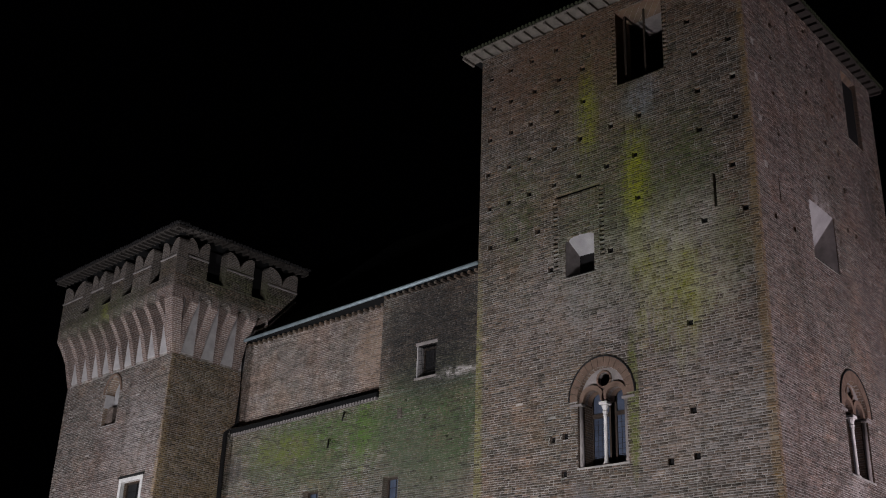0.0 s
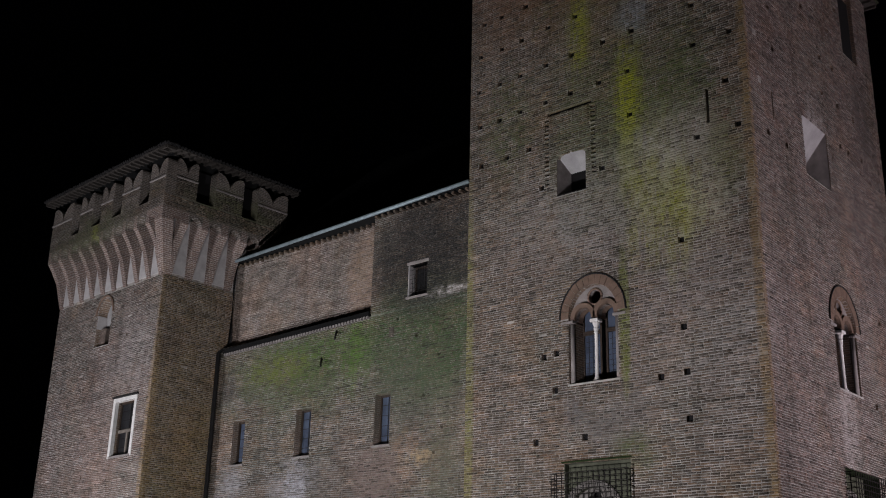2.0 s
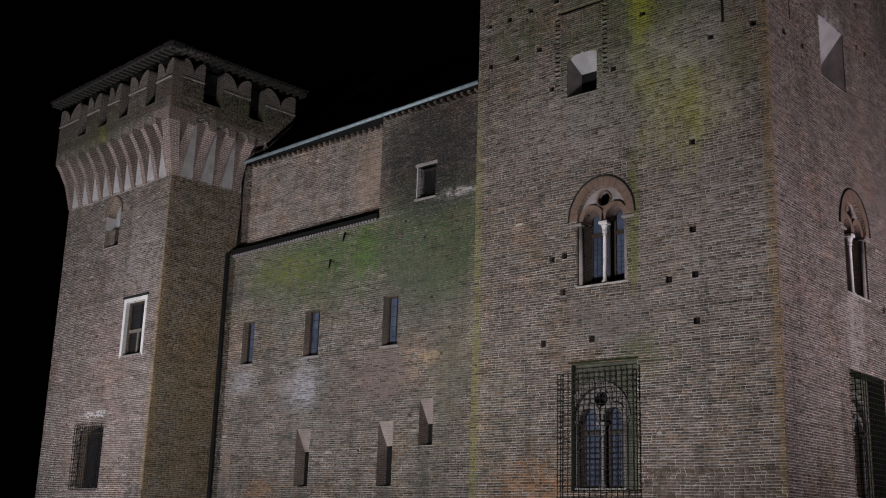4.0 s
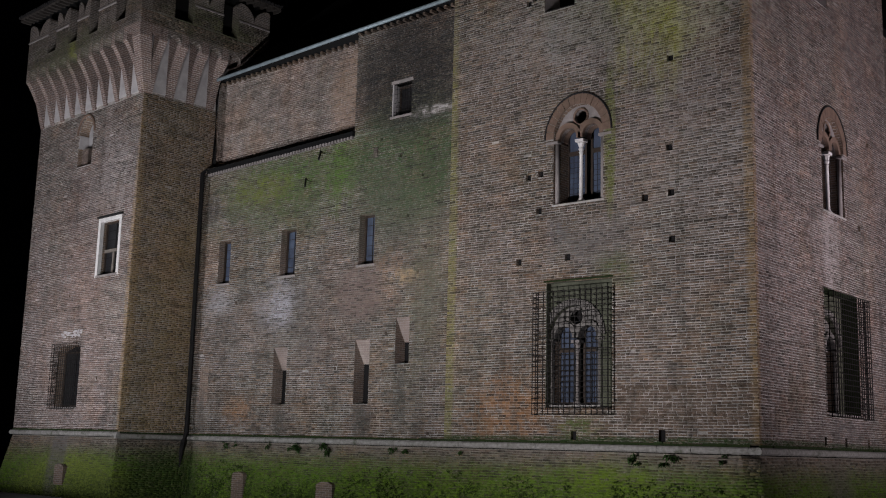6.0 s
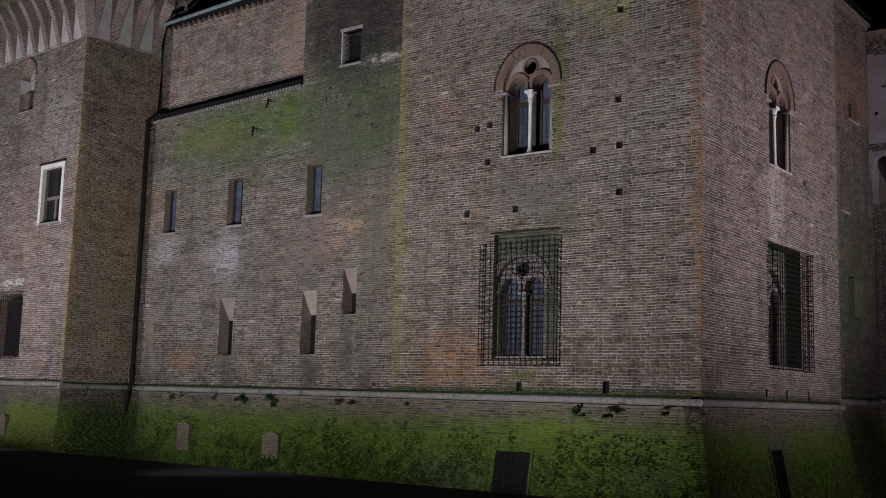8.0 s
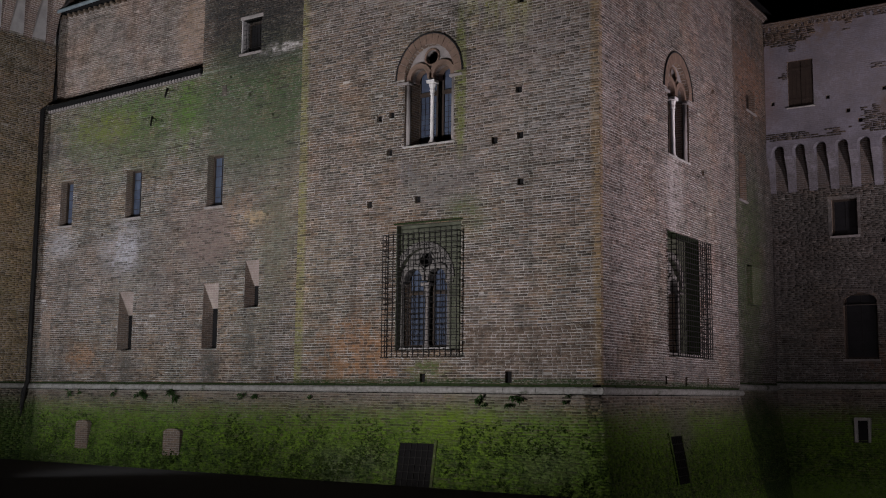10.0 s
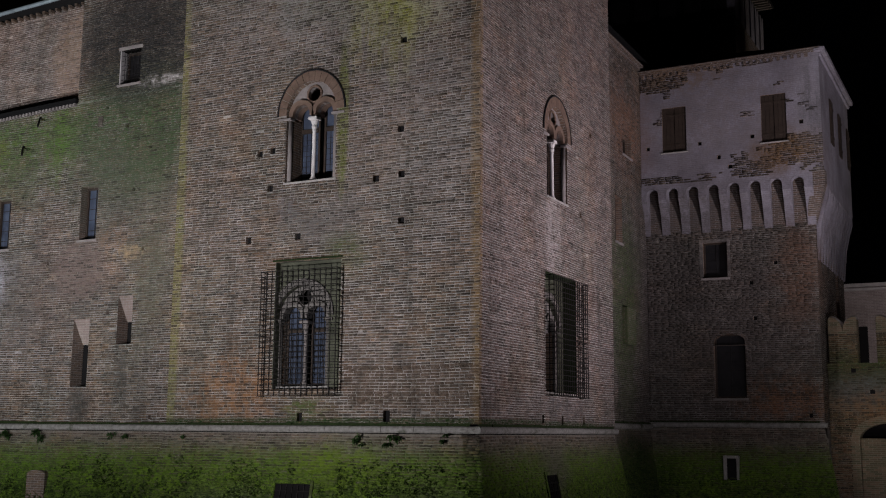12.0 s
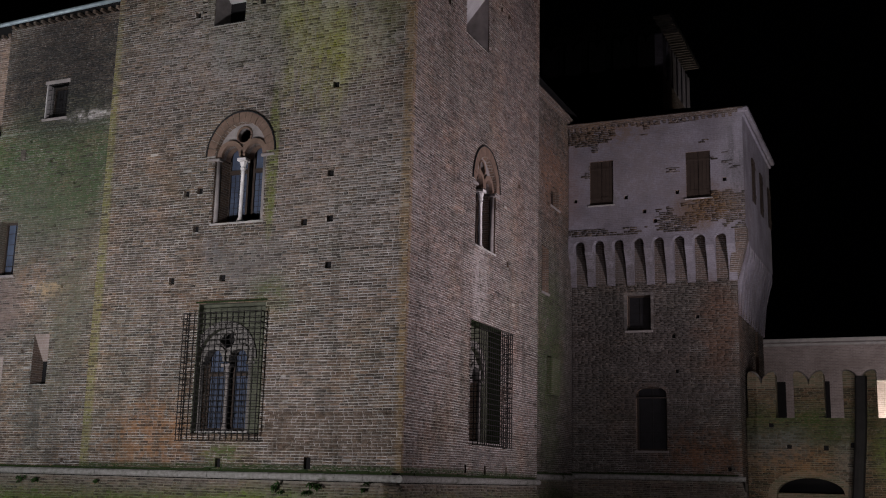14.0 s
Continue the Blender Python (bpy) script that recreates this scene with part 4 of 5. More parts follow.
part("moss_ledge", boxes((-6.4, -4.1, -0.05, 0.02, 4.455, 4.50), bevel=0.015), M_MOSS_AND_SHADE, tower)
part("recess_lining", boxes((-6.33, -6.295, 0.004, 0.22, 0.92, 4.47), (-6.295, -4.14, 0.004, 0.22, 4.44, 4.475)), M_RECESS, tower, "side of the window recess, moss and shade in its colour")
# Black-green lining paints the shade that the grille throws here.
part("recess_lining", boxes((-0.44, -0.004, 6.87, 6.905, 0.95, 4.42), (-0.44, -0.004, 4.4, 6.87, 4.39, 4.425)), M_MOSS_AND_SHADE, tower, "side of the window recess, moss and shade in its colour")
grille(tower, pose(-5.32, 0, 0), 1.24, 0.72, 4.14, 0.30, 0.175, 0.15, radius=0.014)
grille(tower, pose(0, 5.72, 0, 0, 0, 90), 1.38, 0.84, 4.3, 0.30, 0.175, 0.15, radius=0.014)


def embrasure(parent, m, w, z0, z1, slot, deep=0.8):
    """A splayed opening: pale sloping head over a dark slot."""
    h = w / 2
    # Black floor and back paint the opening's shade.
    e = part("embrasure", prism([(-h, z0 + 0.02), (h, z0 + 0.02), (h, z0 + 0.03), (-h, z0 + 0.03)], 0, deep), M_BLACK, parent)
    e.matrix_local = m
    bm = bmesh.new()
    v = [bm.verts.new(c) for c in ((-h, 0.03, z1), (h, 0.03, z1), (h * 0.75, deep, z0 + slot), (-h * 0.75, deep, z0 + slot), (-h, 0.03, z1 + 0.4), (h, 0.03, z1 + 0.4), (h * 0.75, deep, z1 + 0.4), (-h * 0.75, deep, z1 + 0.4))]
    for f in ((0, 1, 2, 3), (4, 5, 1, 0), (5, 6, 2, 1), (6, 7, 3, 2), (7, 4, 0, 3), (7, 6, 5, 4)):
        bm.faces.new([v[i] for i in f])
    bmesh.ops.recalc_face_normals(bm, faces=bm.faces[:])
    part("splayed_head", bm, M_HEAD, e, "pale plastered sloping head")
    for s in (-1, 1):
        bm = bmesh.new()
        q = [bm.verts.new(c) for c in ((s * h, 0.03, z0), (s * h * 0.75, deep, z0), (s * h * 0.75, deep, z1 + 0.3), (s * h, 0.03, z1 + 0.3), (s * (h + 0.3), deep, z0), (s * (h + 0.3), deep, z1 + 0.3))]
        for f in ((0, 1, 2, 3), (0, 4, 1), (3, 2, 5), (1, 4, 5, 2), (0, 3, 5, 4)):
            bm.faces.new([q[i] for i in f])
        bmesh.ops.recalc_face_normals(bm, faces=bm.faces[:])
        part("splayed_cheek", bm, M_TYMPANUM, e)
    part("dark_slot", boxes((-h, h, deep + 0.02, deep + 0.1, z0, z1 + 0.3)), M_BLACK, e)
    return e


embrasure(tower, pose(-5.935, 0, 0), 1.07, 12.64, 14.04, 0.92, 0.6)
embrasure(tower, pose(0, 4.53, 0, 0, 0, 90), 1.86, 12.98, 14.95, 0.95, 0.7)
part("inner_ceiling", boxes((-TW + 0.9, -0.9, 0.9, TD - 0.9, 21.86, 21.95)), M_TYMPANUM, tower)
shut = part("top_window", boxes((-4.3, -4.22, 0.35, 0.42, 18.8, 21.6), (-2.85, -2.77, 0.35, 0.42, 18.8, 21.6), (-3.57, -3.51, 0.36, 0.41, 18.8, 21.6)), M_WOOD, tower, "open upper window with dark wooden frame")
part("backing", boxes((-0.22, -0.14, 7.73, 9.03, 18.86, 21.4)), M_BLACK, tower)
low_hole = [rect(4.1, 5.27, -2.75, -1.57)]
talus(tower, pose(-TW, 0, 0), TW, 0, TALUS, 21, 1, 1, low_hole)
talus(tower, SIDE, TD, 0, TALUS, 22, 1, 1, [rect(3.75, 4.6, -2.65, -1.3)])


def moat_door(parent, m, w, z0, z1, lean):
    """A barred opening that lies in the slope of the foot."""
    zc, h, k = (z0 + z1) / 2, w / 2, (z1 - z0) / 2
    o = part("moat_opening", boxes((-h, h, -0.012, 0.2, -k, k)), M_BLACK, parent, "dark barred opening in the mossy foot")
    o.matrix_local = m @ pose(0, -lean * (-0.26 - zc), zc, -math.degrees(math.atan(lean)))
    r = boxes((-h - 0.09, -h, -0.05, 0.2, -k, k + 0.1), (h, h + 0.09, -0.05, 0.2, -k, k + 0.1), (-h, h, -0.05, 0.2, k, k + 0.1), bevel=0.012)
    part("brick_surround", r, M_TBRICK, o)
    me = bar_mesh(((0, 0, -k), (0, 0, k)), 0.012, M_IRON, 5)
    for i in range(1, 6):
        bar_at(o, me, (-h + w * i / 6, -0.035, 0))
    me = bar_mesh(((-h, 0, 0), (h, 0, 0)), 0.012, M_IRON, 5)
    for i in range(1, 6):
        bar_at(o, me, (0, -0.048, -k + 2 * k * i / 6))


moat_door(tower, pose(-5.32, 0, 0), 1.12, -2.75, -1.58, TALUS)
moat_door(tower, pose(0, 4.2, 0, 0, 0, 90), 0.8, -2.65, -1.35, TALUS)

# ---- the curtain wall between the towers ----
CY, CU, LX = 0.39, 0.84, -23.19
curtain = thing("curtain_wall", "long brick curtain wall stained green below the ledge", "castle wall")
low_windows = [(-13.95, 0.72, 5.71, 7.44), (-17.86, 0.80, 5.65, 7.35), (-21.44, 0.70, 5.62, 7.28)]
slits = [(-22.2, 0.5, 1.20, 2.5, 0), (-17.98, 0.72, 1.08, 3.08, 1), (-13.95, 0.68, 1.08, 3.19, 1), (-12.18, 0.60, 2.35, 3.85, 1)]
curtain_holes = [rect(x - w / 2, x + w / 2, a, b) for x, w, a, b in low_windows]
curtain_holes += [rect(x - w / 2, x + w / 2, a, b) for x, w, a, b, deep in slits if deep]
curtain_holes += [rect(-12.98, -12.10, 10.65, 11.78)]
curtain_holes += putlogs([(-13.4, 9.9), (-12.5, 9.2), (-11.5, 8.4), (-12.1, 7.1), (-11.3, 6.0), (-11.6, 5.2), (-15.6, 5.0), (-19.4, 5.1), (-19.8, 3.5), (-16.6, 3.2), (-15.2, 2.2), (-12.9, 3.3), (-20.6, 4.8), (-16.1, 0.2), (-11.0, 0.1)], 0.11)
outline = [(LX, 0), (-TW, 0), (-TW, 13.9), (-14.72, 13.9), (-14.72, 10.3), (LX, 10.3)]
c_rows = courses(LX, -TW, 0, 10.25, curtain_holes, 7) + courses(-14.72, -TW, 10.29, 13.9, curtain_holes, 8)
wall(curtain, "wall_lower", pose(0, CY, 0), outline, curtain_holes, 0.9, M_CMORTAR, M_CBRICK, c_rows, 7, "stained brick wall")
wall(curtain, "wall_upper", pose(0, CU, 0), rect(LX, -14.72, 10.2, 13.9), [], 0.5, M_UPPER, M_UBRICK, courses(LX, -14.72, 10.3, 13.9, (), 9), 9, "rosier recessed upper wall")
part("backing", boxes((LX, -TW, 1.4, 1.5, -4, 13.9)), M_BLACK, curtain)
for x, w, a, b in low_windows:
    plain_window(curtain, pose(x, CY, 0), w, a, b, 0.33)
w4 = plain_window(curtain, pose(-12.54, CY, 0), 0.88, 10.65, 11.78, 0.4, glass=M_DIM)
part("reveal", boxes((-0.44, -0.405, 0.004, 0.33, 10.65, 11.78)), M_PLASTER, w4, "pale plastered reveal")
part("lintel", boxes((-0.5, 0.5, -0.02, 0.3, 11.78, 11.9), bevel=0.01), M_TYMPANUM, w4)
grille(curtain, pose(-12.54, CY + 0.1, 0), 0.42, 10.66, 11.77, 0.02, 0.12, 0.16, radius=0.009)
for x, w, a, b, deep in slits:
    h = w / 2
    if deep:
        # Back and sill are black to paint the slit's shade.
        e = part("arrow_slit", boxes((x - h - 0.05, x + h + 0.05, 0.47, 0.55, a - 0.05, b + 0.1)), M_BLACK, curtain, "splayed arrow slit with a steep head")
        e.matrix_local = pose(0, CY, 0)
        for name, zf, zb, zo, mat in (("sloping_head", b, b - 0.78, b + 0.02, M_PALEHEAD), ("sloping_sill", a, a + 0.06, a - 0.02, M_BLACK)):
            bm = bmesh.new()
            v = [bm.verts.new((q, y, z)) for q in (x - h, x + h) for y, z in ((0.012, zf), (0.45, zb), (0.45, zo), (0.012, zo))]
            for f in ((0, 1, 5, 4), (1, 2, 6, 5), (2, 3, 7, 6), (3, 0, 4, 7), (3, 2, 1, 0), (4, 5, 6, 7)):
                bm.faces.new([v[i] for i in f])
            part(name, bm, mat, e)
    else:
        e = part("walled_slit", boxes((x - h, x + h, -0.02, 0.1, a, b), bevel=0.015), M_CREVEAL, curtain)
        e.matrix_local = pose(0, CY, 0)
# The ledge's shade is put into its near-black colour.
ledge = part("drip_ledge", prism([(LX + 0.5, 10.03), (-14.70, 10.27), (-14.70, 10.42), (LX + 0.5, 10.20)], -0.13, 0.5), M_UNLIT_BLACK, curtain, "lead-covered ledge with its shade put into the black")
ledge.matrix_local = pose(0, CY, 0)
dm = bpy.data.meshes.new("dentil")
bm = boxes((-0.04, 0.04, -0.12, 0.02, -0.09, 0.0))
bm.to_mesh(dm), bm.free()
dm.materials.append(M_TYMPANUM)
for k in range(52):
    x = LX + 0.6 + k * 0.153
    bar_at(ledge, dm, (x, 0, 10.02 + (x - LX - 0.5) * 0.24 / 7.97), "dentil")
gut = tube(bmesh.new(), ((LX + 0.1, 0.44, 13.90), (-TW - 0.02, 0.0, 14.07)), 0.07, 10)
part("gutter", gut, M_COPPER, curtain, "greenish copper gutter", smooth=True)
sl = bmesh.new()
v = [sl.verts.new(c) for c in ((LX, 0.62, 13.95), (-TW, 0.05, 14.1), (-TW, 7.0, 20.2), (LX - 3, 7.0, 20.2), (LX, 0.9, 13.85), (-TW, 0.9, 13.9))]
sl.faces.new((v[0], v[1], v[2], v[3])), sl.faces.new((v[0], v[4], v[5], v[1]))
part("roof", sl, M_UNLIT_BLACK, curtain, "steep dark roof")
rm = bpy.data.meshes.new("rafter")
bm = boxes((-0.05, 0.05, -0.20, 0.1, 13.74, 13.83))
bm.to_mesh(rm), bm.free()
rm.materials.append(M_CBRICK)
for k in range(43):
    x = LX + 0.3 + k * 0.3
    bar_at(curtain, rm, (x, CU if x < -14.72 else CY, 0.0 + (x - LX) * 0.012), "rafter")
pipe = tube(bmesh.new(), ((LX + 0.30, 0.66, 13.8), (LX + 0.28, 0.72, 10.5), (LX + 0.25, 0.24, 10.1), (LX + 0.25, 0.28, 0.05), (LX + 0.25, 0.15, -0.3), (LX + 0.25, -0.2, -2.6)), 0.085, 8)
tagged(part("downpipe", pipe, M_LEAD_AND_SHADE, None, smooth=True), "dark iron rainwater pipe in the wall's corner", "pipe")
talus(curtain, pose(LX, CY, 0), -TW - LX, 0, TALUS, 23, 0, 0)
for x, hw, a, b in ((-19.47, 0.31, -2.25, -1.30), (-15.07, 0.38, -2.32, -1.48)):
    n = part("walled_niche", prism(arched(x - hw, x + hw, a, b - 0.1, 0.12, 6), -0.06 - 0.36, 0.1), M_CREVEAL, curtain, "small bricked-up arch")
    n.matrix_local = pose(0, CY + 0.02, 0)

for x, z, dx in ((-17.1, 9.1, 0.35), (-16.4, 10.0, 0.3)):
    sp = part("iron_spike", tube(bmesh.new(), ((x, CY, z), (x + dx, CY - 0.35, z - 0.42)), 0.035, 6), M_IRON)
    tagged(sp, "rusty iron rod sticking out of the wall", "iron rod", "iron rods")
crack = part("broken_brick", boxes((-13.75, -13.55, CY - 0.05, CY + 0.05, 9.35, 9.7), bevel=0.02), M_SBRICK, curtain)

# ---- the machicolated tower ----
LF, LW, LDEPTH, OUT = -2.53, 8.15, 4.2, 0.88
keep = thing("machicolated_tower", "brick tower with machicolations, swallow-tailed merlons and overhanging roof", "tower", group="machicolated towers")
keep.matrix_world = pose(LX, LF, 0, 0, 0, -3.2) @ pose(-LX, -LF, 0)
lt_holes = [rect(-25.58, -24.16, 5.88, 7.97), arched(-27.9, -26.78, 10.5, 11.85, 0.64), arched(-28.1, -26.35, 0.85, 3.1, 0.2, 6)] + putlogs([(-25.4, 10.6), (-27.6, 5.2), (-28.2, 2.2), (-25.0, 1.9), (-24.6, 3.4), (-28.4, 12.2), (-25.2, 12.3), (-29.4, 3.4)], 0.1)
wall(keep, "wall_front", pose(0, LF, 0), rect(LX - LW, LX, 0, 12.75), lt_holes, 0.8, M_LMORTAR, M_LBRICK, courses(LX - LW, LX + 0.012, 0, 12.75, lt_holes, 12), 12, "rosy brick wall")
wall(keep, "wall_side", pose(LX, LF, 0, 0, 0, 90), rect(0.8, LDEPTH, 0, 12.75), [], 0.8, M_LMORTAR, M_GBRICK, courses(0, LDEPTH, 0, 12.75, (), 13), 13, "brown brick wall")
part("core", boxes((LX - LW, LX - 0.8, LF + 0.8, LF + LDEPTH, -4, 12.7)), M_LMORTAR, keep)
part("core_upper", boxes((LX - LW + 0.01, LX - 0.01, LF + 0.01, LF + LDEPTH, 12.7, 15.2)), M_LMORTAR, keep)
# Solid black box stands for the dark behind the merlons.
part("gallery_black_fill", boxes((LX - LW - 0.3, LX + 0.1, LF - 0.1, LF + LDEPTH + 0.6, 15.2, 17.3)), M_BLACK, keep)
tall = plain_window(keep, pose(-24.87, LF, 0), 1.42, 5.88, 7.97, 0.3, M_WOOD, glass=M_DIM)
part("transom", boxes((-0.65, 0.65, 0.2, 0.26, 6.78, 6.90), (-0.05, 0.05, 0.2, 0.26, 5.95, 6.78)), M_TIMBER, tall, "brown wooden cross of the window")
part("drip_mould", boxes((-0.9, 0.9, -0.09, 0.0, 8.11, 8.17), bevel=0.01), M_LEAD_AND_SHADE, tall)
part("window_surround", slab(rect(-25.72, -24.03, 5.8, 8.1), [rect(-25.55, -24.19, 5.84, 7.95)], LF - 0.03, LF + 0.12), M_MARBLE, keep, "pale stone window surround")
niche = part("arched_niche", boxes((-27.98, -26.7, LF + 0.42, LF + 0.5, 10.4, 12.6)), M_HEAD, keep, "arched niche with half-bricked opening")
part("niche_back", boxes((-27.895, -27.45, LF + 0.2, LF + 0.42, 10.5, 11.3)), M_LBRICK, niche)
part("niche_cheek", boxes((-27.895, -27.87, LF + 0.01, LF + 0.41, 11.3, 11.85)), M_PLASTER, niche, "pale plastered cheek")
part("dark_opening", boxes((-27.45, -26.8, LF + 0.36, LF + 0.415, 10.5, 11.3)), M_BLACK, niche)
part("hood", tube(bmesh.new(), [(-27.34 + 0.66 * math.cos(math.pi * k / 12), LF - 0.02, 11.85 + 0.76 * math.sin(math.pi * k / 12)) for k in range(13)], 0.05, 6), M_TERRA, niche)
part("backing", boxes((-28.3, -26.1, LF + 0.5, LF + 0.56, 0.7, 3.5)), M_BLACK, keep)
plain_window(keep, pose(-27.22, LF, 0), 1.7, 0.9, 3.05, 0.35, glass=M_DIM)
grille(keep, pose(-27.28, LF, 0), 0.93, 0.83, 3.33, 0.22, 0.16, 0.17, radius=0.011)
prng = random.Random(5)
patch = [(x, x + prng.uniform(0.05, 0.22), LF - 0.018 - prng.uniform(0, 0.008), LF + 0.02, z, z + prng.uniform(0.03, 0.07)) for x, z in ((prng.uniform(-28.0, -26.45), prng.uniform(3.58, 3.82)) for _ in range(46))]
part("plaster_patch", boxes(*patch), M_PLASTER, keep, "ragged scraps of old plaster")
part("walled_niche", prism(arched(-26.85, -26.2, -2.0, -1.35, 0.12, 6), LF - 0.40, LF), M_CREVEAL, keep, "small bricked-up arch")
talus(keep, pose(LX - LW, LF, 0.06), LW, 0, TALUS, 24, 1, 1)
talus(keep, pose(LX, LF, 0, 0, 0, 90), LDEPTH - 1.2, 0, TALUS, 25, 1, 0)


def machicolation(parent, m, x0, x1, n, out, z0, z1, z2, half, rib, infill, panel):
    """Corbels in a row, arches between them, and pale panels behind."""
    me = corbel_mesh(half, out, z0, z1, z2, rib)
    pitch = (x1 - x0) / n
    g = new("machicolation")
    g.parent = parent
    g.matrix_local = m
    for i in range(n + 1):
        bar_at(g, me, (x0 + pitch * i, 0, 0), "corbel")
    for i in range(n):
        a, b = x0 + pitch * i + half, x0 + pitch * (i + 1) - half
        r = (b - a) / 2
        head = [((a + b) / 2 + r * math.cos(math.pi * k / 8), z2 - 0.12 - r + r * math.sin(math.pi * k / 8)) for k in range(9)]
        part("arch", slab([(a - 0.02, z2), (a - 0.02, head[-1][1])] + head[::-1] + [(b + 0.02, head[0][1]), (b + 0.02, z2)], [], -out - 0.004, -out + 0.3), panel, g)
        part("panel", boxes((a, b, -0.03, 0.03, z0 + 0.1, z2)), infill, g)
    return g


def corner_corbel(parent, x, y, out, z0, z1, z2, material, wide):
    """The spreading corner stone block between two rows of corbels."""
    for name, mat, reach, size in (("corner_corbel", material, out, wide), ("corner_panel", M_PLASTER, out * 0.5, 0.0)):
        bm = bmesh.new()
        for p in ((x - 0.3, y, z0), (x, y, z0), (x, y + 0.3, z0), (x - 0.3, y + 0.3, z0)):
            bm.verts.new(p)
        a = x + reach - (size or reach)
        b = y - reach + (size or reach)
        for z in (z1, z2):
            for p in ((a - 0.02, y - reach), (x + reach, y - reach), (x + reach, b + 0.02), (a - 0.02, b + 0.02)):
                bm.verts.new((*p, z))
        bmesh.ops.convex_hull(bm, input=bm.verts[:])
        part(name, bm, mat, parent)
    if wide < out:
        part("corner_arch", boxes((x - 0.1, x + out - wide, y - out, y - out + 0.3, z2 - 0.3, z2)), material, parent)
        part("corner_arch", boxes((x + out - 0.3, x + out, y - out + wide, y + 0.1, z2 - 0.3, z2)), material, parent)


U0, U1, UB = LX - LW + 0.02, LX + OUT, 2.5
machicolation(keep, pose(0, LF, 0), U0 + 0.15, LX - 0.16, 9, OUT, 12.72, 14.6, 15.1, 0.13, M_LTEX, M_PLASTER, M_STEX)
machicolation(keep, pose(LX, 0, 0, 0, 0, 90), LF + 0.16, 2.28, 5, OUT, 12.72, 14.6, 15.1, 0.17, M_LTEX, M_PLASTER, M_STEX)
corner_corbel(keep, LX, LF, OUT, 12.72, 14.6, 15.12, M_LTEX, 0.5)
spans = [(U0, -29.6), (-28.9, -27.85), (-27.15, -26.2), (-25.5, -24.15), (-23.45, U1)]
line = swallowtail(spans, 15.5, 17.1, 0.75, U0, U1, 15.1)
up_front = part("parapet_front", slab(line, [rect(-24.85, -24.75, 15.6, 16.0)], LF - OUT, LF - OUT + 0.45), M_STEX, keep, "dark mossy parapet with swallow-tailed merlons")
rows = courses(U0, U1, 15.12, 15.5, (), 14) + [r for a, b in spans for r in courses(a, b, 15.5, 16.4, (), 15)]
b1 = brickwork(up_front, rows, M_SBRICK, 14)
b1.location.y = LF - OUT
spans2 = [(LF - OUT, -1.98), (-1.12, 0.22), (0.95, UB)]
up_side = part("parapet_side", slab(rect(LF - OUT + 0.45, UB, 15.1, 15.65), [], 0, 0.45), M_SMORTAR, keep)
up_side.matrix_local = pose(U1, 0, 0, 0, 0, 90)
for a, b in spans2:
    a2 = max(a, LF - OUT + 0.45)
    mer = part("merlon", slab([(a2, 15.65)] + tails(a2, b, 17.22, 0.7) + [(b, 15.65)], [], 0, 0.45), M_STEX, keep)
    mer.matrix_local = pose(U1, 0, 0, 0, 0, 90)
    brickwork(mer, courses(a2, b, 15.66, 16.5, (), 16), M_SBRICK, 16)
    part("string", boxes((a2, b, -0.05, 0.0, 16.38, 16.45), bevel=0.01), M_TYMPANUM, mer)
brickwork(up_side, courses(LF - OUT, UB, 15.12, 15.65, (), 17), M_CBRICK, 17)
for a, b in spans:
    part("string", boxes((a, b, LF - OUT - 0.05, LF - OUT, 16.28, 16.35), bevel=0.01), M_TYMPANUM, up_front)
hip_roof(keep, U0 - 0.25, U1 + 0.38, LF - OUT - 0.38, UB + 0.25, 17.47, 1.6)
eave(keep, pose(U0 + 0.1, LF - OUT, 0), U1 - U0 - 0.1, 17.28, 0.38, 0.33, 0.35, M_EAVE, M_LEAD_AND_SHADE)
eave(keep, pose(U1, LF - OUT, 0, 0, 0, 90), UB - LF + OUT - 0.1, 17.28, 0.38, 0.33, 0.35, M_EAVE, M_LEAD_AND_SHADE)

# ---- the far side: return wall and second machicolated tower ----
RY, RX0, RX1, RO = 15.7, -0.4, 5.85, 0.5
ret = thing("return_wall", "shadowed brick return wall with green damp", "castle wall")
r_holes = [rect(13.0, 14.05, 9.95, 10.7), rect(12.0, 12.8, 6.55, 8.25)]
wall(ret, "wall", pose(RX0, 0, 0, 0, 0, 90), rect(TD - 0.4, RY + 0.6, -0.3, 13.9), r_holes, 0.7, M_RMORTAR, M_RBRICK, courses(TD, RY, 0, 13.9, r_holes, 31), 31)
plain_window(ret, pose(RX0, 13.52, 0, 0, 0, 90), 1.05, 9.95, 10.7, 0.3, glass=M_DIM)
plain_window(ret, pose(RX0, 12.4, 0, 0, 0, 90), 0.8, 6.55, 8.25, 0.3, glass=M_DIM)
part("wall_cabinet", boxes((RX0 - 0.02, RX0 + 0.22, 12.6, 13.55, 2.9, 4.25), bevel=0.03), M_RTEX, ret, "shallow brick box on the wall")
part("cornice", boxes((RX0 - 0.1, RX0 + 0.08, TD, RY, 13.72, 13.86), (RX0 - 0.1, RX0 + 0.16, TD, RY, 13.86, 13.98), bevel=0.01), M_RTEX, ret)
sl = bmesh.new()
v = [sl.verts.new(c) for c in ((RX0 + 0.35, TD, 14.05), (RX0 + 0.35, RY, 14.05), (-6, RY, 18), (-6, TD, 18))]
sl.faces.new(v)
part("roof", sl, M_UNLIT_BLACK, ret)
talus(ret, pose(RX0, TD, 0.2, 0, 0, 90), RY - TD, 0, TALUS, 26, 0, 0)

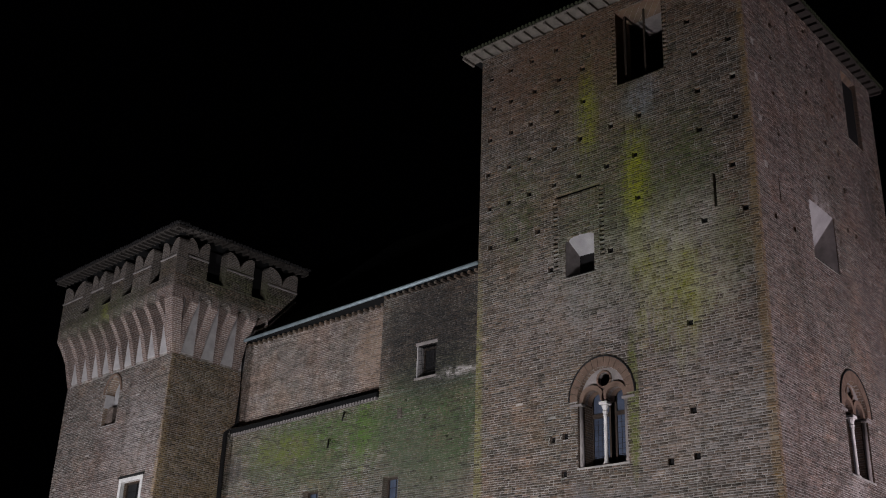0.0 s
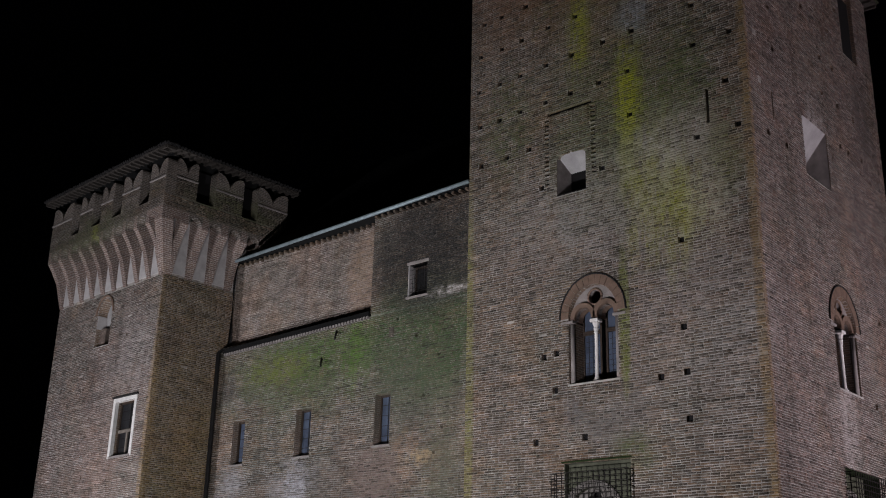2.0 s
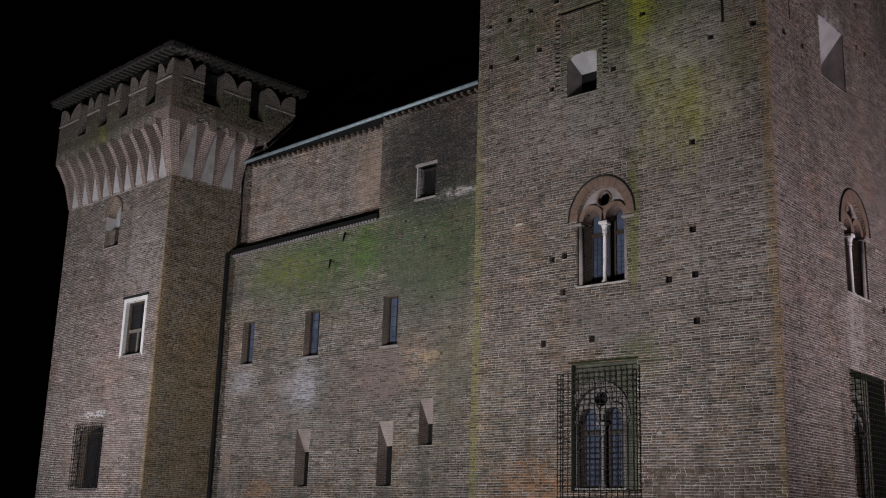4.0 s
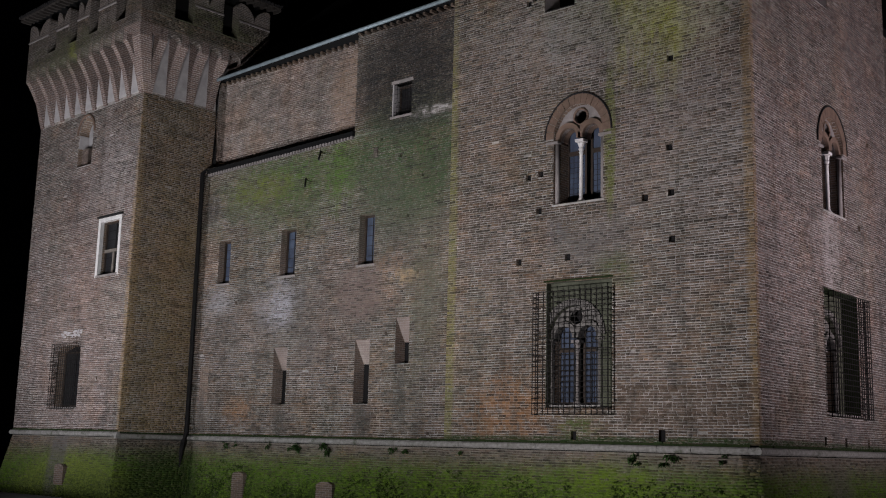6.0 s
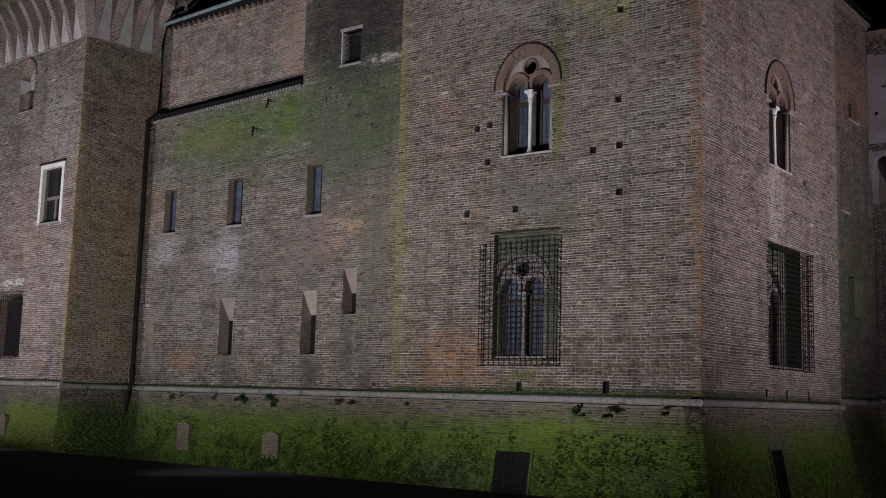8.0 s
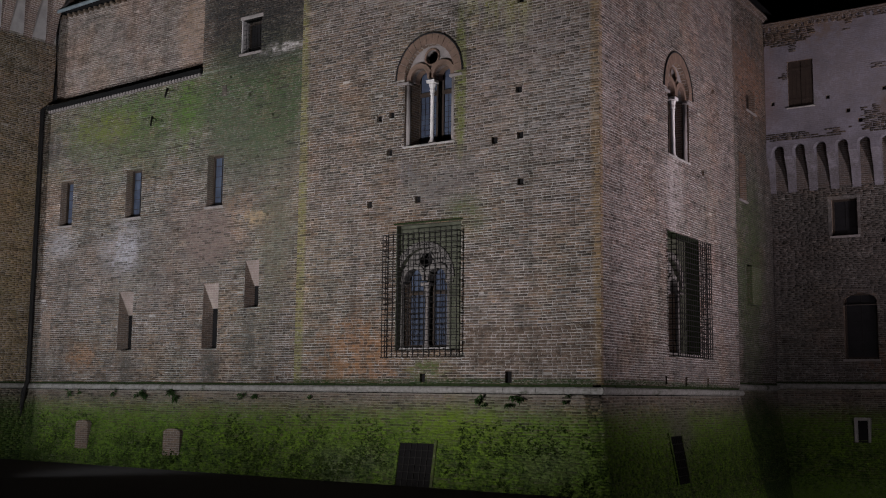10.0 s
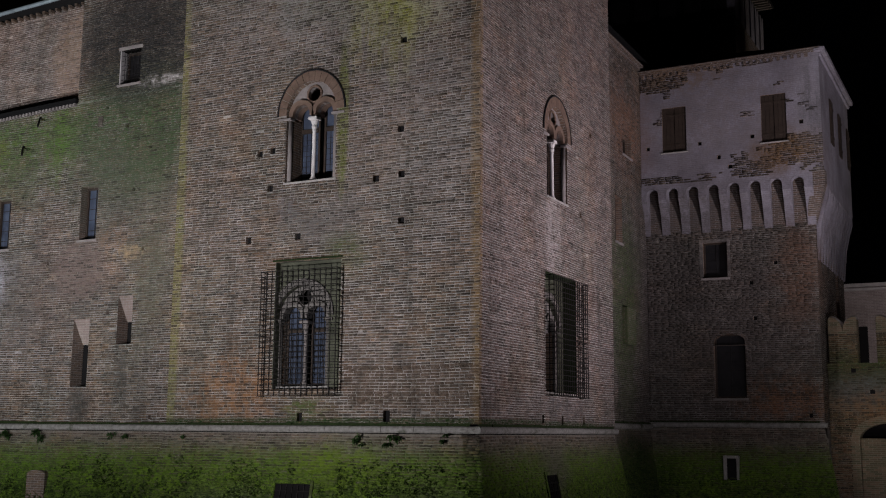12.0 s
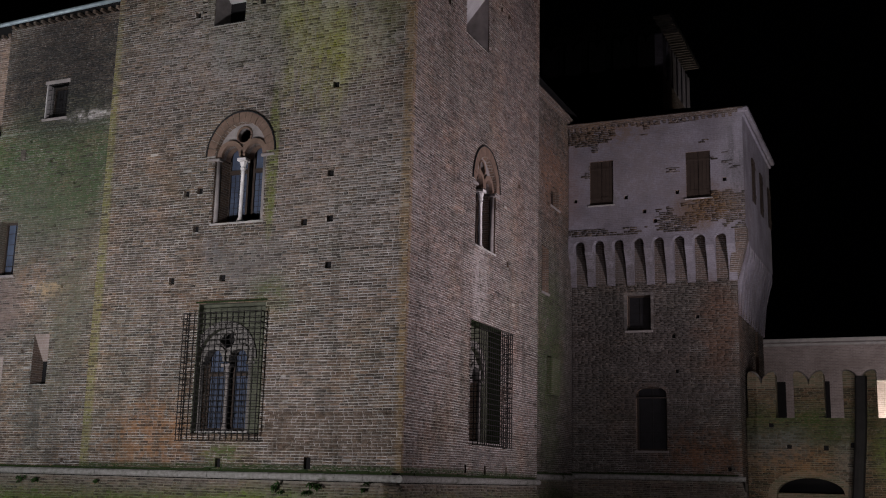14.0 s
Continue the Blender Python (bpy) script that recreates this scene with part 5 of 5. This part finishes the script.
keep2 = thing("machicolated_tower", "dark brick tower with flaking plaster above arched machicolations", "tower", group="machicolated towers")
k_holes = [rect(1.74, 2.68, 5.53, 6.88), arched(2.06, 3.21, 1.09, 3.15, 0.28, 8)] + putlogs([(4.4, 5.9), (3.5, 5.2), (3.6, 3.9), (5.4, 0.4)], 0.14)
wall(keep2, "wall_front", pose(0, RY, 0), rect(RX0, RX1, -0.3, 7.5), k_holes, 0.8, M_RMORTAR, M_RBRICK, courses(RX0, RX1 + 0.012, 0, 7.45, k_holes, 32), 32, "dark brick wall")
RB = 22.4
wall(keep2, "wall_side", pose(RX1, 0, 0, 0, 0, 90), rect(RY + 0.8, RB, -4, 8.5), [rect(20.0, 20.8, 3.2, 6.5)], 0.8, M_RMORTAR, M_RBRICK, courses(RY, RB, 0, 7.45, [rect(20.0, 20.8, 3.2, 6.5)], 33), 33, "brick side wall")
part("core", boxes((RX0, RX1 - 0.8, RY + 0.8, RB, -4, 13.4)), M_RMORTAR, keep2)
u_holes = [rect(0.48, 1.40, 10.35, 12.1), rect(4.19, 5.09, 10.34, 12.13)] + putlogs([(-0.1, 10.5), (1.9, 10.5), (3.85, 10.55), (5.6, 10.9), (3.0, 9.5), (2.6, 9.9)], 0.14)
bare = []
for r in courses(RX0 + 0.02, RX1 + 0.46, 9.12, 13.5, u_holes, 34):
    x, z = r[0], r[2]
    n = noise.noise((x * 0.9, z * 0.9, 3.0)) + 0.5 * noise.noise((x * 3, z * 3, 8.0))
    edge = max(1.15 - math.hypot((x - 5.0) / 1.9, (z - 9.9) / 0.75), 0.9 - math.hypot((x - 0.6) / 2.4, (z - 13.1) / 0.75), 0.35 if z < 9.4 else -0.2, 0.3 if z > 13.3 else -0.3)
    if n + edge * 1.2 > 0.35:
        bare.append(r)
wall(keep2, "upper_front", pose(0, RY - RO, 0), rect(RX0 + 0.02, RX1 + 0.45, 9.1, 13.65), u_holes, 0.7, M_RPLASTER, M_RBRICK, bare, 34, "flaking plastered wall")
up = part("upper_side", boxes((RY - RO + 0.7, RB + 0.3, 0, 0.6, 8.7, 13.65)), M_RPLASTER, keep2, "pale plastered side wall")
up.matrix_local = pose(RX1 + 0.45, 0, 0, 0, 0, 90)


def shutters(parent, m, w, z0, z1, sill=True):
    o = new("shuttered_window")
    o.parent = parent
    o.matrix_local = m
    o["label"] = "closed dark wooden shutters"
    h = w / 2
    for s in (-1, 1):
        a, b = sorted((0.01 * s, s * h))
        leaf = [(a + (b - a) * k / 3 + 0.004, a + (b - a) * (k + 1) / 3 - 0.004, 0.05, 0.09, z0, z1) for k in range(3)] + [(a, b, 0.03, 0.05, z0 + 0.25, z0 + 0.33), (a, b, 0.03, 0.05, z1 - 0.33, z1 - 0.25)]
        part("shutter", boxes(*leaf), M_WOOD, o)
    if sill:
        part("sill", boxes((-h - 0.06, h + 0.06, -0.06, 0.15, z0 - 0.05, z0), bevel=0.01), M_STONE, o)
    part("backing", boxes((-h - 0.05, h + 0.05, 0.12, 0.18, z0, z1)), M_BLACK, o)


shutters(keep2, pose(0.94, RY - RO, 0), 0.92, 10.35, 12.1)
shutters(keep2, pose(4.64, RY - RO, 0), 0.90, 10.34, 12.13)
for y in (17.6, 19.8, 22.2):
    shutters(keep2, pose(RX1 + 0.55, y, 0, 0, 0, 90), 0.7, 10.6, 12.3, False)
plain_window(keep2, pose(2.21, RY, 0), 0.94, 5.53, 6.88, 0.3, glass=M_DIM)
plain_window(keep2, pose(2.635, RY, 0), 1.15, 1.09, 3.43, 0.25, label="tall arched window with dark panes", glass=M_DIM)
part("window_arch", slab(arched(1.96, 3.31, 3.0, 3.15, 0.45, 8), [arched(2.06, 3.21, 3.02, 3.15, 0.28, 8)], RY - 0.015, RY + 0.1), M_RTEX, keep2)
part("square_surround", slab(rect(1.64, 2.78, 5.43, 6.98), [rect(1.75, 2.67, 5.54, 6.87)], RY - 0.02, RY + 0.1), M_RMORTAR, keep2)
machicolation(keep2, pose(0, RY, 0), RX0 + 0.05, RX1 - 0.1, 8, RO, 7.25, 8.55, 9.1, 0.15, M_RPLASTER, M_RTEX, M_RPLASTER)
machicolation(keep2, pose(RX1, 0, 0, 0, 0, 90), RY + 0.3, RB, 10, 0.45, 6.0, 8.3, 8.75, 0.11, M_RPLASTER, M_RTEX, M_RPLASTER)
corner_corbel(keep2, RX1, RY, 0.47, 7.2, 8.7, 9.15, M_RTEX, 0.47)
part("cornice", boxes((RX0, RX1 + 0.45, RY - RO - 0.06, RY - RO, 13.52, 13.6), (RX0, RX1 + 0.5, RY - RO - 0.12, RY - RO + 0.3, 13.6, 13.68), bevel=0.01), M_RTEX, keep2)
part("side_cornice", boxes((RX1 + 0.45, RX1 + 0.55, RY - RO, RB + 0.3, 13.35, 13.5), (RX1 + 0.3, RX1 + 0.68, RY - RO - 0.12, RB + 0.4, 13.5, 13.66), bevel=0.02), M_RPLASTER, keep2)
dm2 = bpy.data.meshes.new("dentil")
bm = boxes((-0.06, 0.06, -0.06, 0.0, 13.38, 13.52))
bm.to_mesh(dm2), bm.free()
dm2.materials.append(M_RTEX)
for k in range(26):
    bar_at(keep2, dm2, (RX0 + 0.15 + k * 0.245, RY - RO, 0), "dentil")
hip_roof(keep2, RX0, RX1 + 0.68, RY - RO - 0.12, RB + 0.4, 13.69, 1.4)
talus(keep2, pose(RX0, RY, 0.28), RX1 - RX0, 0, TALUS, 27, 0, 1)
nb = part("niche", boxes((2.38, 2.5, RY - 0.45, RY + 0.2, -1.8, -0.95), (2.84, 2.92, RY - 0.45, RY + 0.2, -1.8, -0.95), (2.5, 2.84, RY - 0.45, RY + 0.2, -1.05, -0.95), bevel=0.02), M_STONE, keep2, "pale stone surround of a small opening")
part("dark_opening", boxes((2.5, 2.84, RY - 0.36, RY - 0.3, -1.8, -1.05)), M_BLACK, nb)
lan = thing("far_tower", "unlit tower top with merlons under an overhanging roof", "tower", (0, 20, 0))
part("shaft", boxes((-3.3, 2.3, 2.9, 6.5, -4.4, 14.0)), M_RTEX, lan)
part("body", boxes((-3.3, 2.3, 0.3, 6.5, 14.0, 17.4)), M_RTEX, lan)
part("gallery_black_fill", boxes((-3.0, 2.0, 0.6, 6.2, 17.4, 19.9)), M_BLACK, lan)
for k in range(6):
    y = 0.3 + k * 1.06
    mer = part("merlon", slab([(y, 17.4)] + tails(y, y + 0.72, 19.3, 0.5) + [(y + 0.72, 17.4)], [], 0, 0.35), M_RPLASTER, lan)
    mer.matrix_local = pose(2.32, 0, 0, 0, 0, 90)
# Front merlons are blackened to stand for their unlit side.
for k in range(5):
    part("merlon", slab([(-3.2 + k * 1.1, 17.4)] + tails(-3.2 + k * 1.1, -2.45 + k * 1.1, 19.3, 0.5) + [(-2.45 + k * 1.1, 17.4)], [], 0.3, 0.6), M_LEAD_AND_SHADE, lan)
part("roof", boxes((-3.7, 2.75, -0.1, 6.9, 19.95, 20.05)), M_UNLIT_BLACK, lan, "dark overhanging roof")
for k in range(22):
    part("rafter", boxes((2.0, 2.72, k * 0.31, k * 0.31 + 0.10, 19.83, 19.94)), M_TIMBER, lan)
for k in range(3):
    part("brace", tube(bmesh.new(), ((2.3, 0.4 + 0.5 * k, 15.6), (2.75, 0.4 + 0.5 * k, 14.2)), 0.07, 6), M_TIMBER, lan)

# ---- battlements, bridge and building beyond ----
BY = 16.8
bat = thing("battlement_wall", "low mossy battlement wall with swallow-tailed merlons", "castle wall")
bs = [(5.95, 6.93), (7.57, 8.61), (9.25, 10.36), (11.0, 12.05), (12.7, 13.75), (14.4, 15.4)]
arch = arched(6.85, 9.15, -4.5, -0.32, 0.56, 14)
line = [(5.87, -4.5)] + [(6.85, -4.5)] + [p for p in reversed(arch[2:])] + [(9.15, -4.5), (15.4, -4.5)]
top = swallowtail(bs, 2.34, 4.02, 0.55, 5.87, 15.4, -4.5)[2:]
bw = part("wall", slab(line + top + [(5.87, 2.34)], [], BY, BY + 0.6), M_BATTLE, bat, "patchy brick wall")
rows = [r for r in courses(5.87, 15.4, -3.0, 2.34, [arched(6.56, 9.44, -4.5, -0.32, 0.84, 14)] + putlogs([(7.35, 1.25), (8.6, 1.2), (9.5, 1.3), (6.75, 2.0)], 0.16), 41)]
for a, b in bs:
    rows += courses(a, b, 2.36, 3.45, (), 42)
bricks = brickwork(bw, rows, M_BBRICK, 41, depth=0.014)
bricks.location.y = BY
part("putlog_dark_plug", boxes(*[(x - 0.08, x + 0.08, BY - 0.006, BY + 0.2, z, z + 0.17) for x, z in ((7.35, 1.25), (8.6, 1.2), (9.5, 1.3), (6.75, 2.0))]), M_BLACK, bw)
for a, b in bs:
    c = bmesh.new()
    tube(c, [(x, BY + 0.25, z + 0.02) for x, z in tails(a, b, 4.02, 0.55)], 0.05, 6)
    part("merlon_coping", c, M_TYMPANUM, bw)
# Black board added behind the arch to keep it dark.
part("dark_passage", boxes((5.9, 9.9, BY + 1.6, BY + 1.7, -4.5, 1.2)), M_BLACK, bat)
rail = part("railing", tube(bmesh.new(), ((6.7, BY + 0.9, -0.35), (9.3, BY + 0.9, -0.35)), 0.02, 6), M_IRON, bat)
for k in range(18):
    part("baluster", tube(bmesh.new(), ((6.75 + k * 0.15, BY + 0.9, -1.2), (6.75 + k * 0.15, BY + 0.9, -0.35)), 0.012, 5), M_IRON, rail)
part("arch_fill", boxes((6.86, 9.14, BY + 0.12, BY + 0.5, -4.5, -0.30)), M_BATTLE, bw, "mossy fill below the arch")
voussoirs(bw, 8.0, -0.32, 1.15, 1.43, 0.56, 0.83, BY - 0.03, BY + 0.3, M_BATTLE, 31)
# Dark bar added in place of a tall shadowed shape.
post = thing("leaning_dark_bar", "dark leaning bar standing for a tall shadowed shape before the battlements", "post")
part("post", tube(bmesh.new(), ((9.90, 16.2, 3.75), (9.82, 16.2, 2.0), (9.62, 16.2, -0.4), (9.3, 16.2, -4.4)), 0.2, 8), M_LEAD_AND_SHADE, post)
far_house = thing("far_building", "long pale brick building with a moulded cornice", "building")
fw = part("wall", boxes((2.0, 60.0, 40.0, 40.8, -5, 8.0)), M_FARTEX, far_house)
part("cornice", boxes((2.0, 60.0, 39.85, 40.0, 7.75, 7.9), (2.0, 60.0, 39.75, 40.2, 7.95, 8.15), bevel=0.02), M_PLASTER, far_house)
# Tall black panels set on the far wall.
for x0, x1 in ((4.15, 4.75), (6.70, 7.10), (10.9, 11.6)):
    part("black_panel", boxes((x0, x1, 39.93, 40.1, -4.4, 5.75), bevel=0.02), M_BLACK, far_house, "tall black panel on the far wall")
gate = thing("lit_gatehouse", "small brick gatehouse wall in bright lamplight", "building", (11.8, 27, 0))
part("wall", boxes((-2.2, 2.2, 0, 0.6, -4.4, 4.5), bevel=0.01), M_FARTEX, gate)
part("coping", boxes((-2.3, 2.3, -0.08, 0.68, 4.5, 4.62), bevel=0.02), M_TYMPANUM, gate)

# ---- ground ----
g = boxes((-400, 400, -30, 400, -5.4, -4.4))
tagged(part("moat_floor", g, M_EARTH), "moat floor with its darkness put into the colour", "ground", kind="structure")
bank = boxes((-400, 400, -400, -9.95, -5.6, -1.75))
tagged(part("ground", bank, M_EARTH), "bank outside the moat, unlit dark put into its colour", "ground", kind="structure")

# ---- plants on the string course and the mossy foot ----


def leaves(bm, at, size, n, rng, droop=0.5):
    for _ in range(n):
        d = Vector((rng.gauss(0, 1), rng.gauss(-0.7, 0.5), rng.gauss(-0.1, 0.7))).normalized()
        s = size * rng.uniform(0.5, 1.2)
        side = d.cross(Vector((0, 0, 1))).normalized() * s * 0.28
        p = Vector(at)
        tip = p + d * s - Vector((0, 0, droop * s))
        mid = p + d * s * 0.55
        bm.faces.new([bm.verts.new(q) for q in (p, mid - side, tip, mid + side)])
    return bm


rng = random.Random(77)
for x, y, s in ((-16.9, CY, 0.42), (-15.4, CY, 0.45), (-19.9, CY, 0.2), (-18.2, CY, 0.22), (-11.8, CY, 0.28), (-9.2, 0, 0.2), (-3.4, 0, 0.34), (-2.35, 0, 0.42), (-0.9, 0, 0.26), (-12.3, CY, 0.25), (-20.6, CY, 0.25)):
    bm = bmesh.new()
    for k in range(5):
        leaves(bm, (rng.uniform(-0.5, 0.5) * s, -0.1 - rng.uniform(0, 0.08), -0.25 - rng.uniform(0, 0.8) * s), s * 0.36, 10, rng)
    f = part("wall_fern", bm, M_IVY)
    f.location = (x, y, 0)
    tagged(f, "small dark fern rooted under the stone string course", "plant", "wall ferns")
moss = bmesh.new()
for x0, x1, y0, n in ((-TW, 0.3, 0.0, 5200), (LX, -TW, CY, 5600)):
    for _ in range(n):
        z = -0.9 - 2.4 * rng.random() ** 0.7
        x = rng.uniform(x0, x1)
        if (-6.1 < x < -4.5 and z < -1.4) or noise.noise((x * 0.8, z * 1.1, 2.0)) + 0.6 * noise.noise((x * 2.5, z * 2.5, 5.0)) < 0.05:
            continue
        leaves(moss, (x, y0 - (-0.26 - z) * TALUS - 0.02, z), rng.uniform(0.03, 0.085), 6, rng, 0.25)
m = part("moss_tufts", moss, M_TUFT, None)
tagged(m, "dark tufts of moss and fern on the mossy foot", "moss", kind="stuff")

# ---- bricks nearest to the camera, each a piece of its own ----
shapes = {}
for i, (a, b, c, d) in enumerate(near_rows):
    key = (round((b - a) * 12), i % 7)
    if key not in shapes:
        shapes[key] = brick_mesh([(-(b - a) / 2, (b - a) / 2, -(d - c) / 2, (d - c) / 2)], 0.013, i + 2)
        shapes[key].materials.append(M_BRICK)
    ob = new("brick", shapes[key])
    ob.parent = front_wall
    wave = 0.015 * math.sin(a * 0.6 + c * 0.2) + 0.009 * math.sin(a * 1.7 + math.sin(c * 0.9) * 2.0)
    ob.location = ((a + b) / 2, 0, (c + d) / 2 + wave)
